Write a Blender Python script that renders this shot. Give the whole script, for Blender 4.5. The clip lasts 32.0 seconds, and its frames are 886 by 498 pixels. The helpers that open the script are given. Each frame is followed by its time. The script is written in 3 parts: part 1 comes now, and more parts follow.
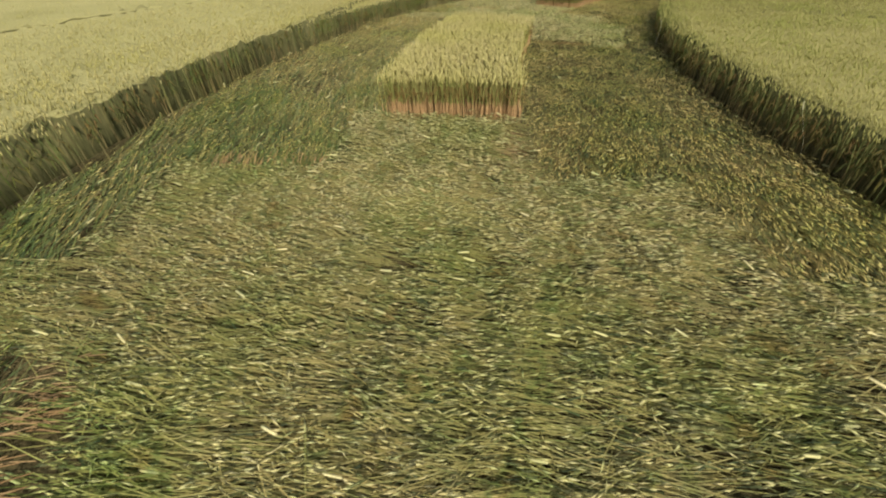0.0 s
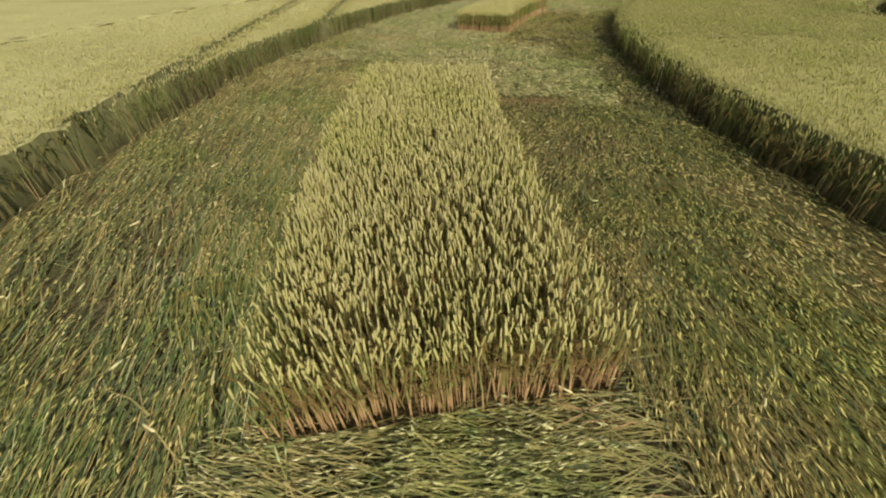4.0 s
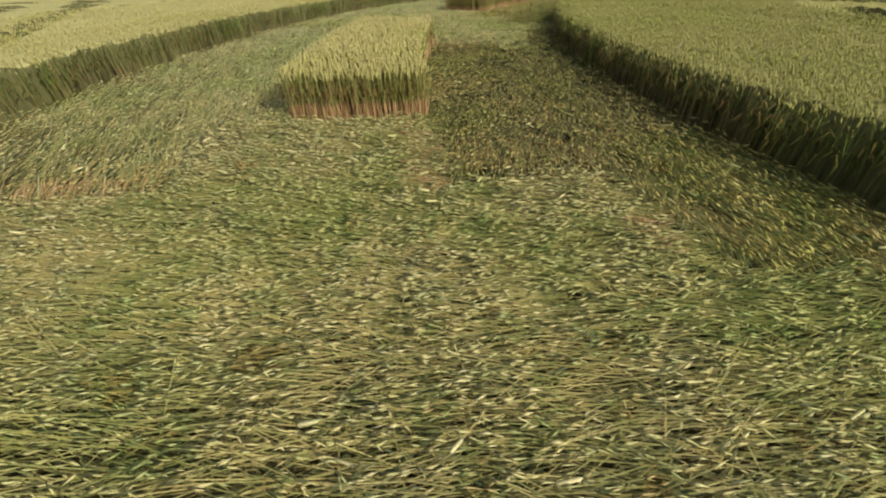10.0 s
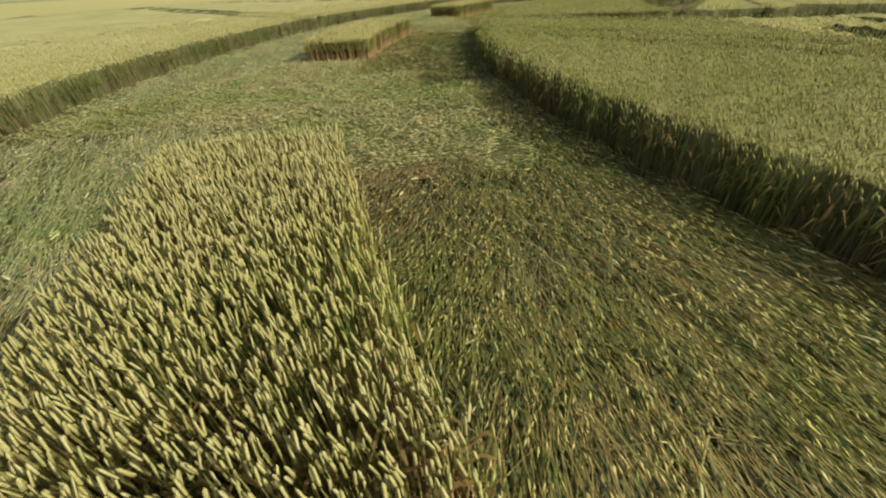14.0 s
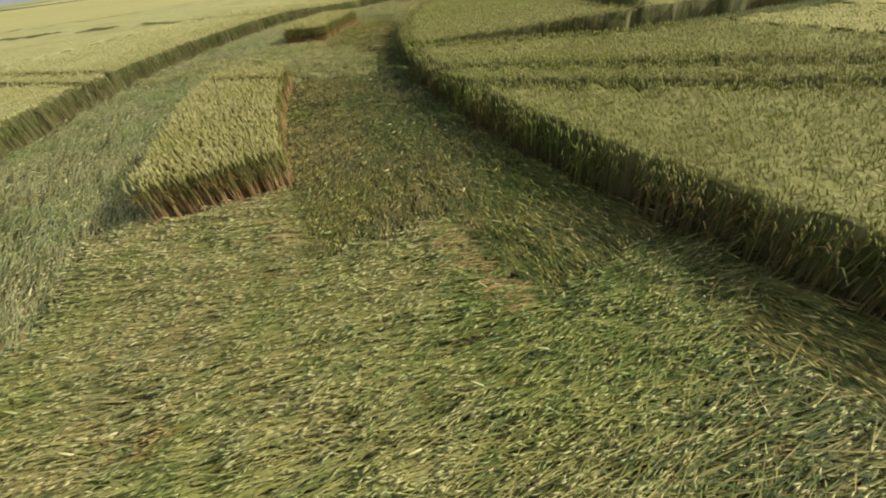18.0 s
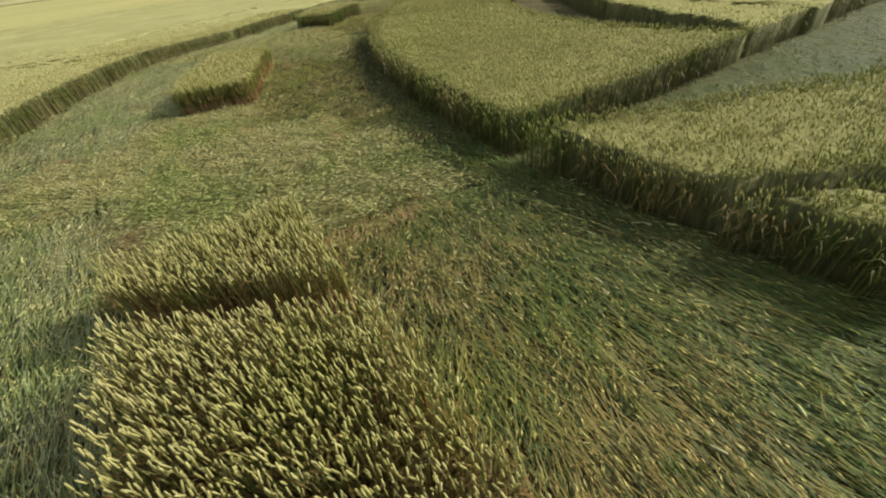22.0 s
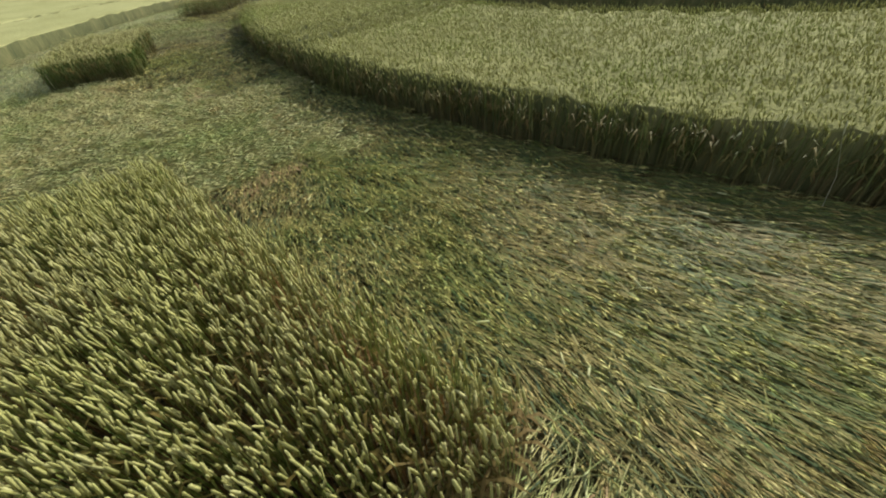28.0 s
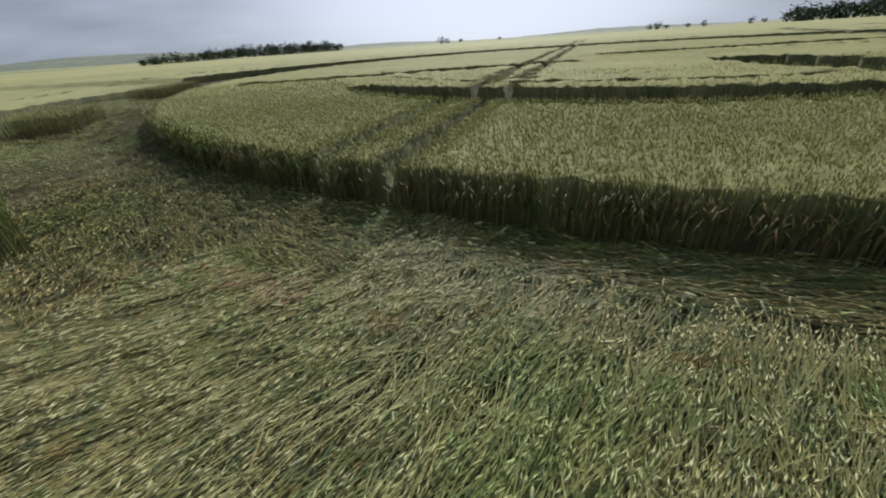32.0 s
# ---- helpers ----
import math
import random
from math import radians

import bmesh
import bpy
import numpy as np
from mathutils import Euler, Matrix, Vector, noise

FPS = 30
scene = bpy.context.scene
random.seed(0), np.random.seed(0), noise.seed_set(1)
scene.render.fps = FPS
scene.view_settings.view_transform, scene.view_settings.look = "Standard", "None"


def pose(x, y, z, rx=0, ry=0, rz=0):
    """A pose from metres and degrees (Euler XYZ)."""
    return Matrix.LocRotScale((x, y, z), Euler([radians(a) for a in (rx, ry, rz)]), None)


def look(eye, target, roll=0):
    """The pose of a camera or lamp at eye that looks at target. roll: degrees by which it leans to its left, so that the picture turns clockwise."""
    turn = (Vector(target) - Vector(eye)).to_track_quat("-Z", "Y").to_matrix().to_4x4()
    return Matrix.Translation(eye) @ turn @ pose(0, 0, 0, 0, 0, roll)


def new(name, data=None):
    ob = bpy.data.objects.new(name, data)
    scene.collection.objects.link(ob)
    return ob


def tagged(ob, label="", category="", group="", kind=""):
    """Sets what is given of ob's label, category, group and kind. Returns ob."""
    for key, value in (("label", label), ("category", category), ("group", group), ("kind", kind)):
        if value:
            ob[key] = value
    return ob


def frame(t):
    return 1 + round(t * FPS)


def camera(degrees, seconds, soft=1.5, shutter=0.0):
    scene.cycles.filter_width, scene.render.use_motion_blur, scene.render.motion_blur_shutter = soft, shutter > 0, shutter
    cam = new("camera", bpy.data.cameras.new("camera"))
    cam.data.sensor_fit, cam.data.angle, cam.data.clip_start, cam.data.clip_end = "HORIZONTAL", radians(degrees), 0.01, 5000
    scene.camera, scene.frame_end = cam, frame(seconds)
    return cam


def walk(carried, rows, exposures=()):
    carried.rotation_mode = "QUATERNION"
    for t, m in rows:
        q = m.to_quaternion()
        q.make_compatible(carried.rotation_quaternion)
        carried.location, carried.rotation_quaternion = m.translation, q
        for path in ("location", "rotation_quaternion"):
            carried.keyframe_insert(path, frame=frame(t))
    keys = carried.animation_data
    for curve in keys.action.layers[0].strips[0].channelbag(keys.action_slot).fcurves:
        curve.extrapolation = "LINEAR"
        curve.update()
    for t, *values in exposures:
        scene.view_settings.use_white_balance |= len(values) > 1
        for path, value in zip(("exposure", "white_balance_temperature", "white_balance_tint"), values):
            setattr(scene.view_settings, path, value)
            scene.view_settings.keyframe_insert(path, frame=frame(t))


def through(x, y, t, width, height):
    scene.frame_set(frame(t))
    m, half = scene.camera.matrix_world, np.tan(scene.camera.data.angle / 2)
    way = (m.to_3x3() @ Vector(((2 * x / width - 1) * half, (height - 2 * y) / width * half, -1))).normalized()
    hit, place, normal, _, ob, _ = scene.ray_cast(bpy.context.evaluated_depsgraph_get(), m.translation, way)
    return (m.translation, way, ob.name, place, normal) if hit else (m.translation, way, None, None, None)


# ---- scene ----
# ---- camera ----
cam = camera(98.0, 32.0, soft=2.05)
PATH = [
    (0.0, (0.166, 0.394, 2.518), (0.163, 2.744, 0.653), -0.67),
    (0.5, (0.088, 1.125, 2.528), (0.152, 3.488, 0.682), -0.46),
    (1.0, (0.032, 1.801, 2.495), (0.145, 4.183, 0.674), -0.46),
    (1.5, (0.039, 2.468, 2.447), (0.222, 4.858, 0.643), -0.73),
    (2.0, (0.064, 3.112, 2.396), (0.314, 5.508, 0.608), -1.01),
    (2.5, (0.081, 3.779, 2.347), (0.385, 6.179, 0.573), -1.31),
    (4.5, (-0.048, 6.595, 2.741), (0.608, 8.842, 0.864), -1.57),
    (5.0, (0.150, 7.423, 2.750), (0.900, 9.625, 0.857), -2.00),
    (5.5, (0.294, 8.263, 2.676), (1.130, 10.433, 0.781), -2.32),
    (6.0, (0.429, 9.096, 2.568), (1.353, 11.239, 0.682), -2.53),
    (6.5, (0.593, 9.971, 2.452), (1.615, 12.075, 0.574), -2.31),
    (7.0, (0.762, 10.869, 2.355), (1.882, 12.929, 0.485), -2.03),
    (7.5, (1.008, 11.775, 2.263), (2.226, 13.783, 0.397), -1.63),
    (8.0, (1.327, 12.668, 2.125), (2.618, 14.646, 0.275), -0.90),
    (8.5, (1.685, 13.537, 2.000), (3.033, 15.514, 0.191), -1.09),
    (9.0, (2.058, 14.414, 1.922), (3.462, 16.388, 0.152), -1.20),
    (9.5, (2.449, 15.313, 1.910), (3.920, 17.250, 0.154), -0.70),
    (10.0, (2.910, 16.203, 1.956), (4.394, 18.105, 0.173), -0.76),
    (10.5, (3.338, 17.070, 2.018), (4.881, 18.928, 0.238), -0.89),
    (11.0, (3.802, 17.895, 2.091), (5.403, 19.705, 0.313), -1.52),
    (11.5, (4.228, 18.720, 2.134), (5.915, 20.457, 0.363), -2.15),
    (12.0, (4.746, 19.547, 2.115), (6.522, 21.208, 0.358), -2.30),
    (12.5, (5.235, 20.338, 2.118), (7.101, 21.904, 0.367), -2.47),
    (13.0, (5.756, 21.059, 2.138), (7.707, 22.529, 0.397), -2.57),
    (13.5, (6.313, 21.738, 2.198), (8.331, 23.113, 0.454), -2.70),
    (14.0, (6.885, 22.433, 2.257), (8.961, 23.732, 0.524), -3.05),
    (14.5, (7.440, 23.179, 2.333), (9.594, 24.352, 0.605), -2.93),
    (15.0, (8.033, 23.959, 2.447), (10.244, 24.997, 0.704), -3.30),
    (15.5, (8.553, 24.726, 2.561), (10.811, 25.661, 0.821), -3.65),
    (17.5, (11.471, 27.622, 2.795), (13.799, 28.137, 0.973), -6.86),
    (18.0, (12.279, 28.286, 2.923), (14.611, 28.699, 1.081), -7.43),
    (18.5, (13.082, 28.942, 3.035), (15.420, 29.260, 1.182), -7.74),
    (19.0, (13.900, 29.598, 3.101), (16.246, 29.812, 1.244), -7.72),
    (19.5, (14.747, 30.236, 3.161), (17.099, 30.340, 1.301), -7.75),
    (20.0, (15.658, 30.854, 3.182), (18.008, 30.846, 1.318), -7.81),
    (20.5, (16.593, 31.477, 3.166), (18.938, 31.369, 1.298), -7.76),
    (21.0, (17.512, 32.105, 3.142), (19.852, 31.888, 1.276), -7.68),
    (21.5, (18.434, 32.735, 3.101), (20.765, 32.400, 1.244), -7.33),
    (22.0, (19.404, 33.344, 3.064), (21.720, 32.897, 1.209), -7.14),
    (22.5, (20.361, 33.903, 3.016), (22.653, 33.348, 1.162), -6.99),
    (23.0, (21.366, 34.418, 2.947), (23.623, 33.732, 1.093), -6.63),
    (23.5, (22.420, 34.814, 2.819), (24.640, 34.007, 0.970), -6.44),
    (24.0, (23.429, 35.149, 2.716), (25.602, 34.216, 0.870), -6.16),
    (24.5, (24.457, 35.482, 2.602), (26.559, 34.416, 0.746), -5.30),
    (26.5, (28.141, 36.379, 2.467), (29.955, 34.953, 0.549), -7.39),
    (27.0, (29.094, 36.534, 2.482), (30.807, 34.997, 0.557), -7.03),
    (27.5, (30.054, 36.654, 2.505), (31.674, 35.012, 0.586), -6.47),
    (28.0, (31.010, 36.712, 2.518), (32.546, 34.981, 0.608), -6.05),
    (28.5, (31.945, 36.719, 2.512), (33.381, 34.886, 0.621), -5.67),
    (29.0, (32.841, 36.704, 2.481), (34.164, 34.756, 0.622), -5.20),
    (29.5, (33.708, 36.682, 2.402), (34.935, 34.608, 0.615), -4.67),
    (30.0, (34.581, 36.616, 2.318), (35.694, 34.431, 0.591), -4.26),
    (30.5, (35.470, 36.508, 2.236), (36.466, 34.208, 0.587), -3.93),
    (31.0, (36.351, 36.375, 2.205), (37.244, 33.984, 0.629), -3.84),
    (31.5, (37.229, 36.164, 2.193), (38.040, 33.697, 0.690), -3.85),
    (32.0, (38.103, 35.900, 2.191), (38.844, 33.363, 0.773), -3.82),
]
EXPOSURE = [(0.0, 0.1, 6500, 10), (2.0, 0.06, 6500, 10), (6.0, 0.06, 6500, 10), (13.0, 0.07, 6450, 7), (19.0, 0.1, 6380, 5), (24.0, 0.17, 6200, 3), (28.0, 0.2, 5850, 2), (30.0, 0.15, 5600, 5), (31.0, -0.05, 5500, 8), (32.0, -0.34, 5350, 12)]
walk(cam, [(t, look(eye, target, roll)) for t, eye, target, roll in PATH], EXPOSURE)

# ---- world and sun ----
SUN_TO = Vector((0.14, -0.99, 0.0)).normalized()
SUN_EL = radians(30)
sun = new("sun", bpy.data.lights.new("sun", "SUN"))
sun.data.energy, sun.data.angle, sun.data.color = 4.8, radians(3), (1.0, 0.90, 0.73)
sun.matrix_world = look(SUN_TO * math.cos(SUN_EL) * 100 + Vector((0, 0, math.sin(SUN_EL) * 100)), (0, 0, 0))

world = bpy.data.worlds.new("sky")
scene.world = world
world.use_nodes = True
wn = world.node_tree
wn.nodes.clear()


def link(tree, a, b):
    tree.links.new(a, b)


sky = wn.nodes.new("ShaderNodeTexSky")
sky.sky_type, sky.sun_disc = "NISHITA", False
sky.sun_elevation, sky.sun_rotation = SUN_EL, math.atan2(SUN_TO.x, SUN_TO.y)
sky.air_density, sky.dust_density = 1.0, 1.0
sky_bg = wn.nodes.new("ShaderNodeBackground")
sky_bg.inputs["Strength"].default_value = 0.10
link(wn, sky.outputs[0], sky_bg.inputs[0])
cloud_pos = wn.nodes.new("ShaderNodeTexCoord")
cloud_map = wn.nodes.new("ShaderNodeMapping")
cloud_map.inputs["Scale"].default_value = (1.0, 1.0, 5.0)
link(wn, cloud_pos.outputs["Generated"], cloud_map.inputs[0])
cloud = wn.nodes.new("ShaderNodeTexNoise")
cloud.inputs["Scale"].default_value, cloud.inputs["Detail"].default_value = 2.2, 6
link(wn, cloud_map.outputs[0], cloud.inputs["Vector"])
cloud_ramp = wn.nodes.new("ShaderNodeValToRGB")
cloud_ramp.color_ramp.elements[0].position, cloud_ramp.color_ramp.elements[0].color = 0.30, (0.29, 0.31, 0.33, 1)
cloud_ramp.color_ramp.elements[1].position, cloud_ramp.color_ramp.elements[1].color = 0.72, (0.86, 0.86, 0.84, 1)
link(wn, cloud.outputs["Fac"], cloud_ramp.inputs[0])
cloud_bg = wn.nodes.new("ShaderNodeBackground")
cloud_bg.inputs["Strength"].default_value = 0.72
# the cloud is thinner and whiter towards the sun
toward = wn.nodes.new("ShaderNodeVectorMath")
toward.operation = "DOT_PRODUCT"
toward.inputs[1].default_value = tuple((SUN_TO * math.cos(SUN_EL * 0.6) + Vector((0, 0, math.sin(SUN_EL * 0.6)))).normalized())
link(wn, cloud_pos.outputs["Generated"], toward.inputs[0])
thin = wn.nodes.new("ShaderNodeMapRange")
thin.interpolation_type = "SMOOTHSTEP"
thin.inputs["From Min"].default_value, thin.inputs["From Max"].default_value = 0.72, 1.0
link(wn, toward.outputs["Value"], thin.inputs["Value"])
whiter = wn.nodes.new("ShaderNodeMix")
whiter.data_type = "RGBA"
whiter.inputs["B"].default_value = (1.5, 1.48, 1.42, 1)
link(wn, thin.outputs["Result"], whiter.inputs["Factor"])
link(wn, cloud_ramp.outputs[0], whiter.inputs["A"])
link(wn, whiter.outputs["Result"], cloud_bg.inputs[0])
cloud_mix = wn.nodes.new("ShaderNodeMixShader")
cloud_mix.inputs[0].default_value = 0.94
link(wn, sky_bg.outputs[0], cloud_mix.inputs[1])
link(wn, cloud_bg.outputs[0], cloud_mix.inputs[2])
world_out = wn.nodes.new("ShaderNodeOutputWorld")
link(wn, cloud_mix.outputs[0], world_out.inputs[0])


# ---- materials ----
def crop_material(name, stops, patch=(0.35, 0.55), patch_tint=(0.75, 0.95, 0.62), rough=0.6, through=0.0, grain=60.0, clumps=None):
    """Plant tissue: one colour a stalk out of a range, greener patches some metres wide, tones a tuft, fine grain along it."""
    m = bpy.data.materials.new(name)
    m.use_nodes = True
    t = m.node_tree
    bsdf = t.nodes["Principled BSDF"]
    geo = t.nodes.new("ShaderNodeNewGeometry")
    ramp = t.nodes.new("ShaderNodeValToRGB")
    el = ramp.color_ramp.elements
    el[0].position, el[0].color = 0.0, (*stops[0], 1)
    el[1].position, el[1].color = 1.0, (*stops[-1], 1)
    for i, c in enumerate(stops[1:-1]):
        e = el.new((i + 1) / (len(stops) - 1))
        e.color = (*c, 1)
    link(t, geo.outputs["Random Per Island"], ramp.inputs[0])
    wide = t.nodes.new("ShaderNodeTexNoise")
    wide.inputs["Scale"].default_value, wide.inputs["Detail"].default_value = 0.45, 3
    link(t, geo.outputs["Position"], wide.inputs["Vector"])
    band = t.nodes.new("ShaderNodeMapRange")
    band.inputs["From Min"].default_value, band.inputs["From Max"].default_value = patch[0] + 0.1, patch[1] + 0.1
    link(t, wide.outputs["Fac"], band.inputs["Value"])
    tint = t.nodes.new("ShaderNodeMix")
    tint.data_type, tint.blend_type = "RGBA", "MULTIPLY"
    tint.inputs["B"].default_value = (*patch_tint, 1)
    link(t, band.outputs["Result"], tint.inputs["Factor"])
    link(t, ramp.outputs[0], tint.inputs["A"])
    fine = t.nodes.new("ShaderNodeTexNoise")
    fine.inputs["Scale"].default_value, fine.inputs["Detail"].default_value = grain, 2
    link(t, geo.outputs["Position"], fine.inputs["Vector"])
    shade = t.nodes.new("ShaderNodeMapRange")
    shade.inputs["From Min"].default_value, shade.inputs["From Max"].default_value = 0.3, 0.7
    shade.inputs["To Min"].default_value, shade.inputs["To Max"].default_value = 0.72, 1.2
    link(t, fine.outputs["Fac"], shade.inputs["Value"])
    grained = t.nodes.new("ShaderNodeMix")
    grained.data_type, grained.blend_type = "RGBA", "MULTIPLY"
    grained.inputs["Factor"].default_value = 1.0
    toned = tint.outputs["Result"]
    if clumps:
        tuft = t.nodes.new("ShaderNodeTexNoise")
        tuft.inputs["Scale"].default_value, tuft.inputs["Detail"].default_value = 2.6, 3
        link(t, geo.outputs["Position"], tuft.inputs["Vector"])
        tone = t.nodes.new("ShaderNodeValToRGB")
        te = tone.color_ramp.elements
        te[0].position, te[0].color = 0.30, (*clumps[0], 1)
        te[1].position, te[1].color = 0.70, (*clumps[-1], 1)
        for i, c in enumerate(clumps[1:-1]):
            e = te.new(0.30 + 0.40 * (i + 1) / (len(clumps) - 1))
            e.color = (*c, 1)
        link(t, tuft.outputs["Fac"], tone.inputs[0])
        by_tuft = t.nodes.new("ShaderNodeMix")
        by_tuft.data_type, by_tuft.blend_type = "RGBA", "MULTIPLY"
        by_tuft.inputs["Factor"].default_value = 1.0
        link(t, toned, by_tuft.inputs["A"])
        link(t, tone.outputs[0], by_tuft.inputs["B"])
        toned = by_tuft.outputs["Result"]
    link(t, toned, grained.inputs["A"])
    link(t, shade.outputs["Result"], grained.inputs["B"])
    link(t, grained.outputs["Result"], bsdf.inputs["Base Color"])
    bsdf.inputs["Roughness"].default_value = rough
    bsdf.inputs["Specular IOR Level"].default_value = 0.14
    if through:
        glow = t.nodes.new("ShaderNodeBsdfTranslucent")
        link(t, grained.outputs["Result"], glow.inputs[0])
        both = t.nodes.new("ShaderNodeMixShader")
        both.inputs[0].default_value = through
        link(t, bsdf.outputs[0], both.inputs[1])
        link(t, glow.outputs[0], both.inputs[2])
        link(t, both.outputs[0], t.nodes["Material Output"].inputs[0])
    return m


def surface_material(name, dark, mid, light, wide_scale, fine_scale, rough=0.9, bump=0.4, stretch=(1, 1, 1)):
    """Earth or a far sheet of growth: two scales of noise and relief."""
    m = bpy.data.materials.new(name)
    m.use_nodes = True
    t = m.node_tree
    bsdf = t.nodes["Principled BSDF"]
    geo = t.nodes.new("ShaderNodeNewGeometry")
    mp = t.nodes.new("ShaderNodeMapping")
    mp.inputs["Scale"].default_value = stretch
    link(t, geo.outputs["Position"], mp.inputs[0])
    wide = t.nodes.new("ShaderNodeTexNoise")
    wide.inputs["Scale"].default_value, wide.inputs["Detail"].default_value = wide_scale, 4
    link(t, mp.outputs[0], wide.inputs["Vector"])
    fine = t.nodes.new("ShaderNodeTexNoise")
    fine.inputs["Scale"].default_value, fine.inputs["Detail"].default_value = fine_scale, 5
    link(t, mp.outputs[0], fine.inputs["Vector"])
    add = t.nodes.new("ShaderNodeMath")
    add.operation = "MULTIPLY_ADD"
    add.inputs[1].default_value = 0.55
    link(t, fine.outputs["Fac"], add.inputs[0])
    half = t.nodes.new("ShaderNodeMath")
    half.operation = "MULTIPLY"
    half.inputs[1].default_value = 0.45
    link(t, wide.outputs["Fac"], half.inputs[0])
    link(t, half.outputs[0], add.inputs[2])
    ramp = t.nodes.new("ShaderNodeValToRGB")
    el = ramp.color_ramp.elements
    el[0].position, el[0].color = 0.34, (*dark, 1)
    el[1].position, el[1].color = 0.66, (*light, 1)
    e = el.new(0.5)
    e.color = (*mid, 1)
    link(t, add.outputs[0], ramp.inputs[0])
    link(t, ramp.outputs[0], bsdf.inputs["Base Color"])
    bsdf.inputs["Roughness"].default_value = rough
    bsdf.inputs["Specular IOR Level"].default_value = 0.15
    b = t.nodes.new("ShaderNodeBump")
    b.inputs["Strength"].default_value, b.inputs["Distance"].default_value = bump, 0.05
    link(t, fine.outputs["Fac"], b.inputs["Height"])
    link(t, b.outputs[0], bsdf.inputs["Normal"])
    return m


LAY_TONES = [(0.82, 0.72, 0.56), (0.66, 0.77, 0.60), (0.96, 0.98, 0.92), (1.07, 1.06, 0.92), (1.0, 0.99, 0.86), (0.64, 0.79, 0.60), (0.94, 0.87, 0.70)]
EAR = crop_material("ripening_ear", [(0.439, 0.403, 0.156), (0.553, 0.507, 0.224), (0.470, 0.439, 0.173), (0.595, 0.543, 0.272)], patch_tint=(0.92, 0.95, 0.80), through=0.2, grain=170.0)
EAR_GREENER = crop_material("greener_ear", [(0.381, 0.379, 0.129), (0.465, 0.445, 0.172), (0.412, 0.411, 0.141), (0.497, 0.468, 0.205)], patch_tint=(0.88, 0.96, 0.78), through=0.32, grain=170.0)
EAR_LAID = crop_material("flattened_ear", [(0.496, 0.453, 0.234), (0.632, 0.580, 0.334), (0.411, 0.422, 0.212), (0.664, 0.610, 0.379), (0.505, 0.442, 0.234), (0.474, 0.474, 0.245)], patch_tint=(0.82, 0.92, 0.74), grain=150.0, clumps=LAY_TONES, through=0.1)
EAR_DARK_GREEN = crop_material("greener_flattened_ear", [(0.270, 0.300, 0.097), (0.386, 0.386, 0.145), (0.223, 0.270, 0.097), (0.425, 0.396, 0.165), (0.328, 0.280, 0.126)], patch_tint=(0.84, 0.95, 0.76), grain=150.0, clumps=LAY_TONES, through=0.1)
EAR_LANE = crop_material("lane_ear", [(0.496, 0.422, 0.178), (0.645, 0.543, 0.254), (0.410, 0.374, 0.152), (0.570, 0.446, 0.216), (0.496, 0.459, 0.190)], patch_tint=(0.84, 0.94, 0.72), grain=150.0, clumps=LAY_TONES, through=0.1)
STEM = crop_material("green_stem", [(0.207, 0.205, 0.070), (0.345, 0.302, 0.110), (0.161, 0.184, 0.060), (0.391, 0.324, 0.130)], through=0.15)
# field stems: greener than in the blocks, and darkened for the shaded crop walls
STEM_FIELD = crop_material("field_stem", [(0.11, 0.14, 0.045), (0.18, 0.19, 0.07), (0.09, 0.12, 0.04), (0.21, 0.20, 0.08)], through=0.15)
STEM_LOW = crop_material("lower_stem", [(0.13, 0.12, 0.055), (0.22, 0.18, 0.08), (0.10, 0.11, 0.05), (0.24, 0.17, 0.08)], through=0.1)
STEM_LAID = crop_material("flattened_stem", [(0.329, 0.289, 0.124), (0.432, 0.375, 0.180), (0.254, 0.252, 0.095), (0.375, 0.308, 0.143), (0.282, 0.289, 0.124)], patch_tint=(0.78, 0.92, 0.70), clumps=LAY_TONES)
STEM_LANE = crop_material("lane_stem", [(0.301, 0.232, 0.090), (0.401, 0.310, 0.136), (0.221, 0.203, 0.072), (0.352, 0.252, 0.118), (0.261, 0.242, 0.090)], patch_tint=(0.76, 0.90, 0.66), clumps=LAY_TONES)
STEM_DARK_GREEN = crop_material("dark_green_stem", [(0.102, 0.150, 0.052), (0.178, 0.216, 0.075), (0.084, 0.131, 0.056), (0.224, 0.216, 0.084)], patch_tint=(0.86, 0.95, 0.82), clumps=LAY_TONES)
# pale stems, mostly for the outer lane where side sun brightens it
STEM_PALE = crop_material("pale_grey_green_stem", [(0.38, 0.38, 0.22), (0.50, 0.48, 0.30), (0.30, 0.33, 0.18), (0.46, 0.42, 0.27)], patch_tint=(0.84, 0.95, 0.86), clumps=LAY_TONES)
STRAW = crop_material("dry_straw_base", [(0.380, 0.233, 0.111), (0.540, 0.382, 0.201), (0.310, 0.191, 0.090), (0.500, 0.339, 0.170)], patch_tint=(0.9, 0.9, 0.84))
LEAF = crop_material("wheat_leaf", [(0.13, 0.115, 0.035), (0.21, 0.165, 0.055), (0.11, 0.125, 0.04), (0.25, 0.18, 0.065), (0.18, 0.115, 0.045)], through=0.25)
LEAF_DRY = crop_material("dry_brown_leaf", [(0.17, 0.105, 0.035), (0.26, 0.165, 0.06), (0.14, 0.11, 0.035), (0.30, 0.19, 0.075)], through=0.2)
LEAF_LAID = crop_material("flattened_leaf", [(0.106, 0.141, 0.062), (0.194, 0.211, 0.088), (0.123, 0.158, 0.088), (0.246, 0.229, 0.106)], patch_tint=(0.78, 0.95, 0.8), through=0.15)
GRASS = crop_material("pale_grass", [(0.45, 0.42, 0.30), (0.55, 0.50, 0.38)])
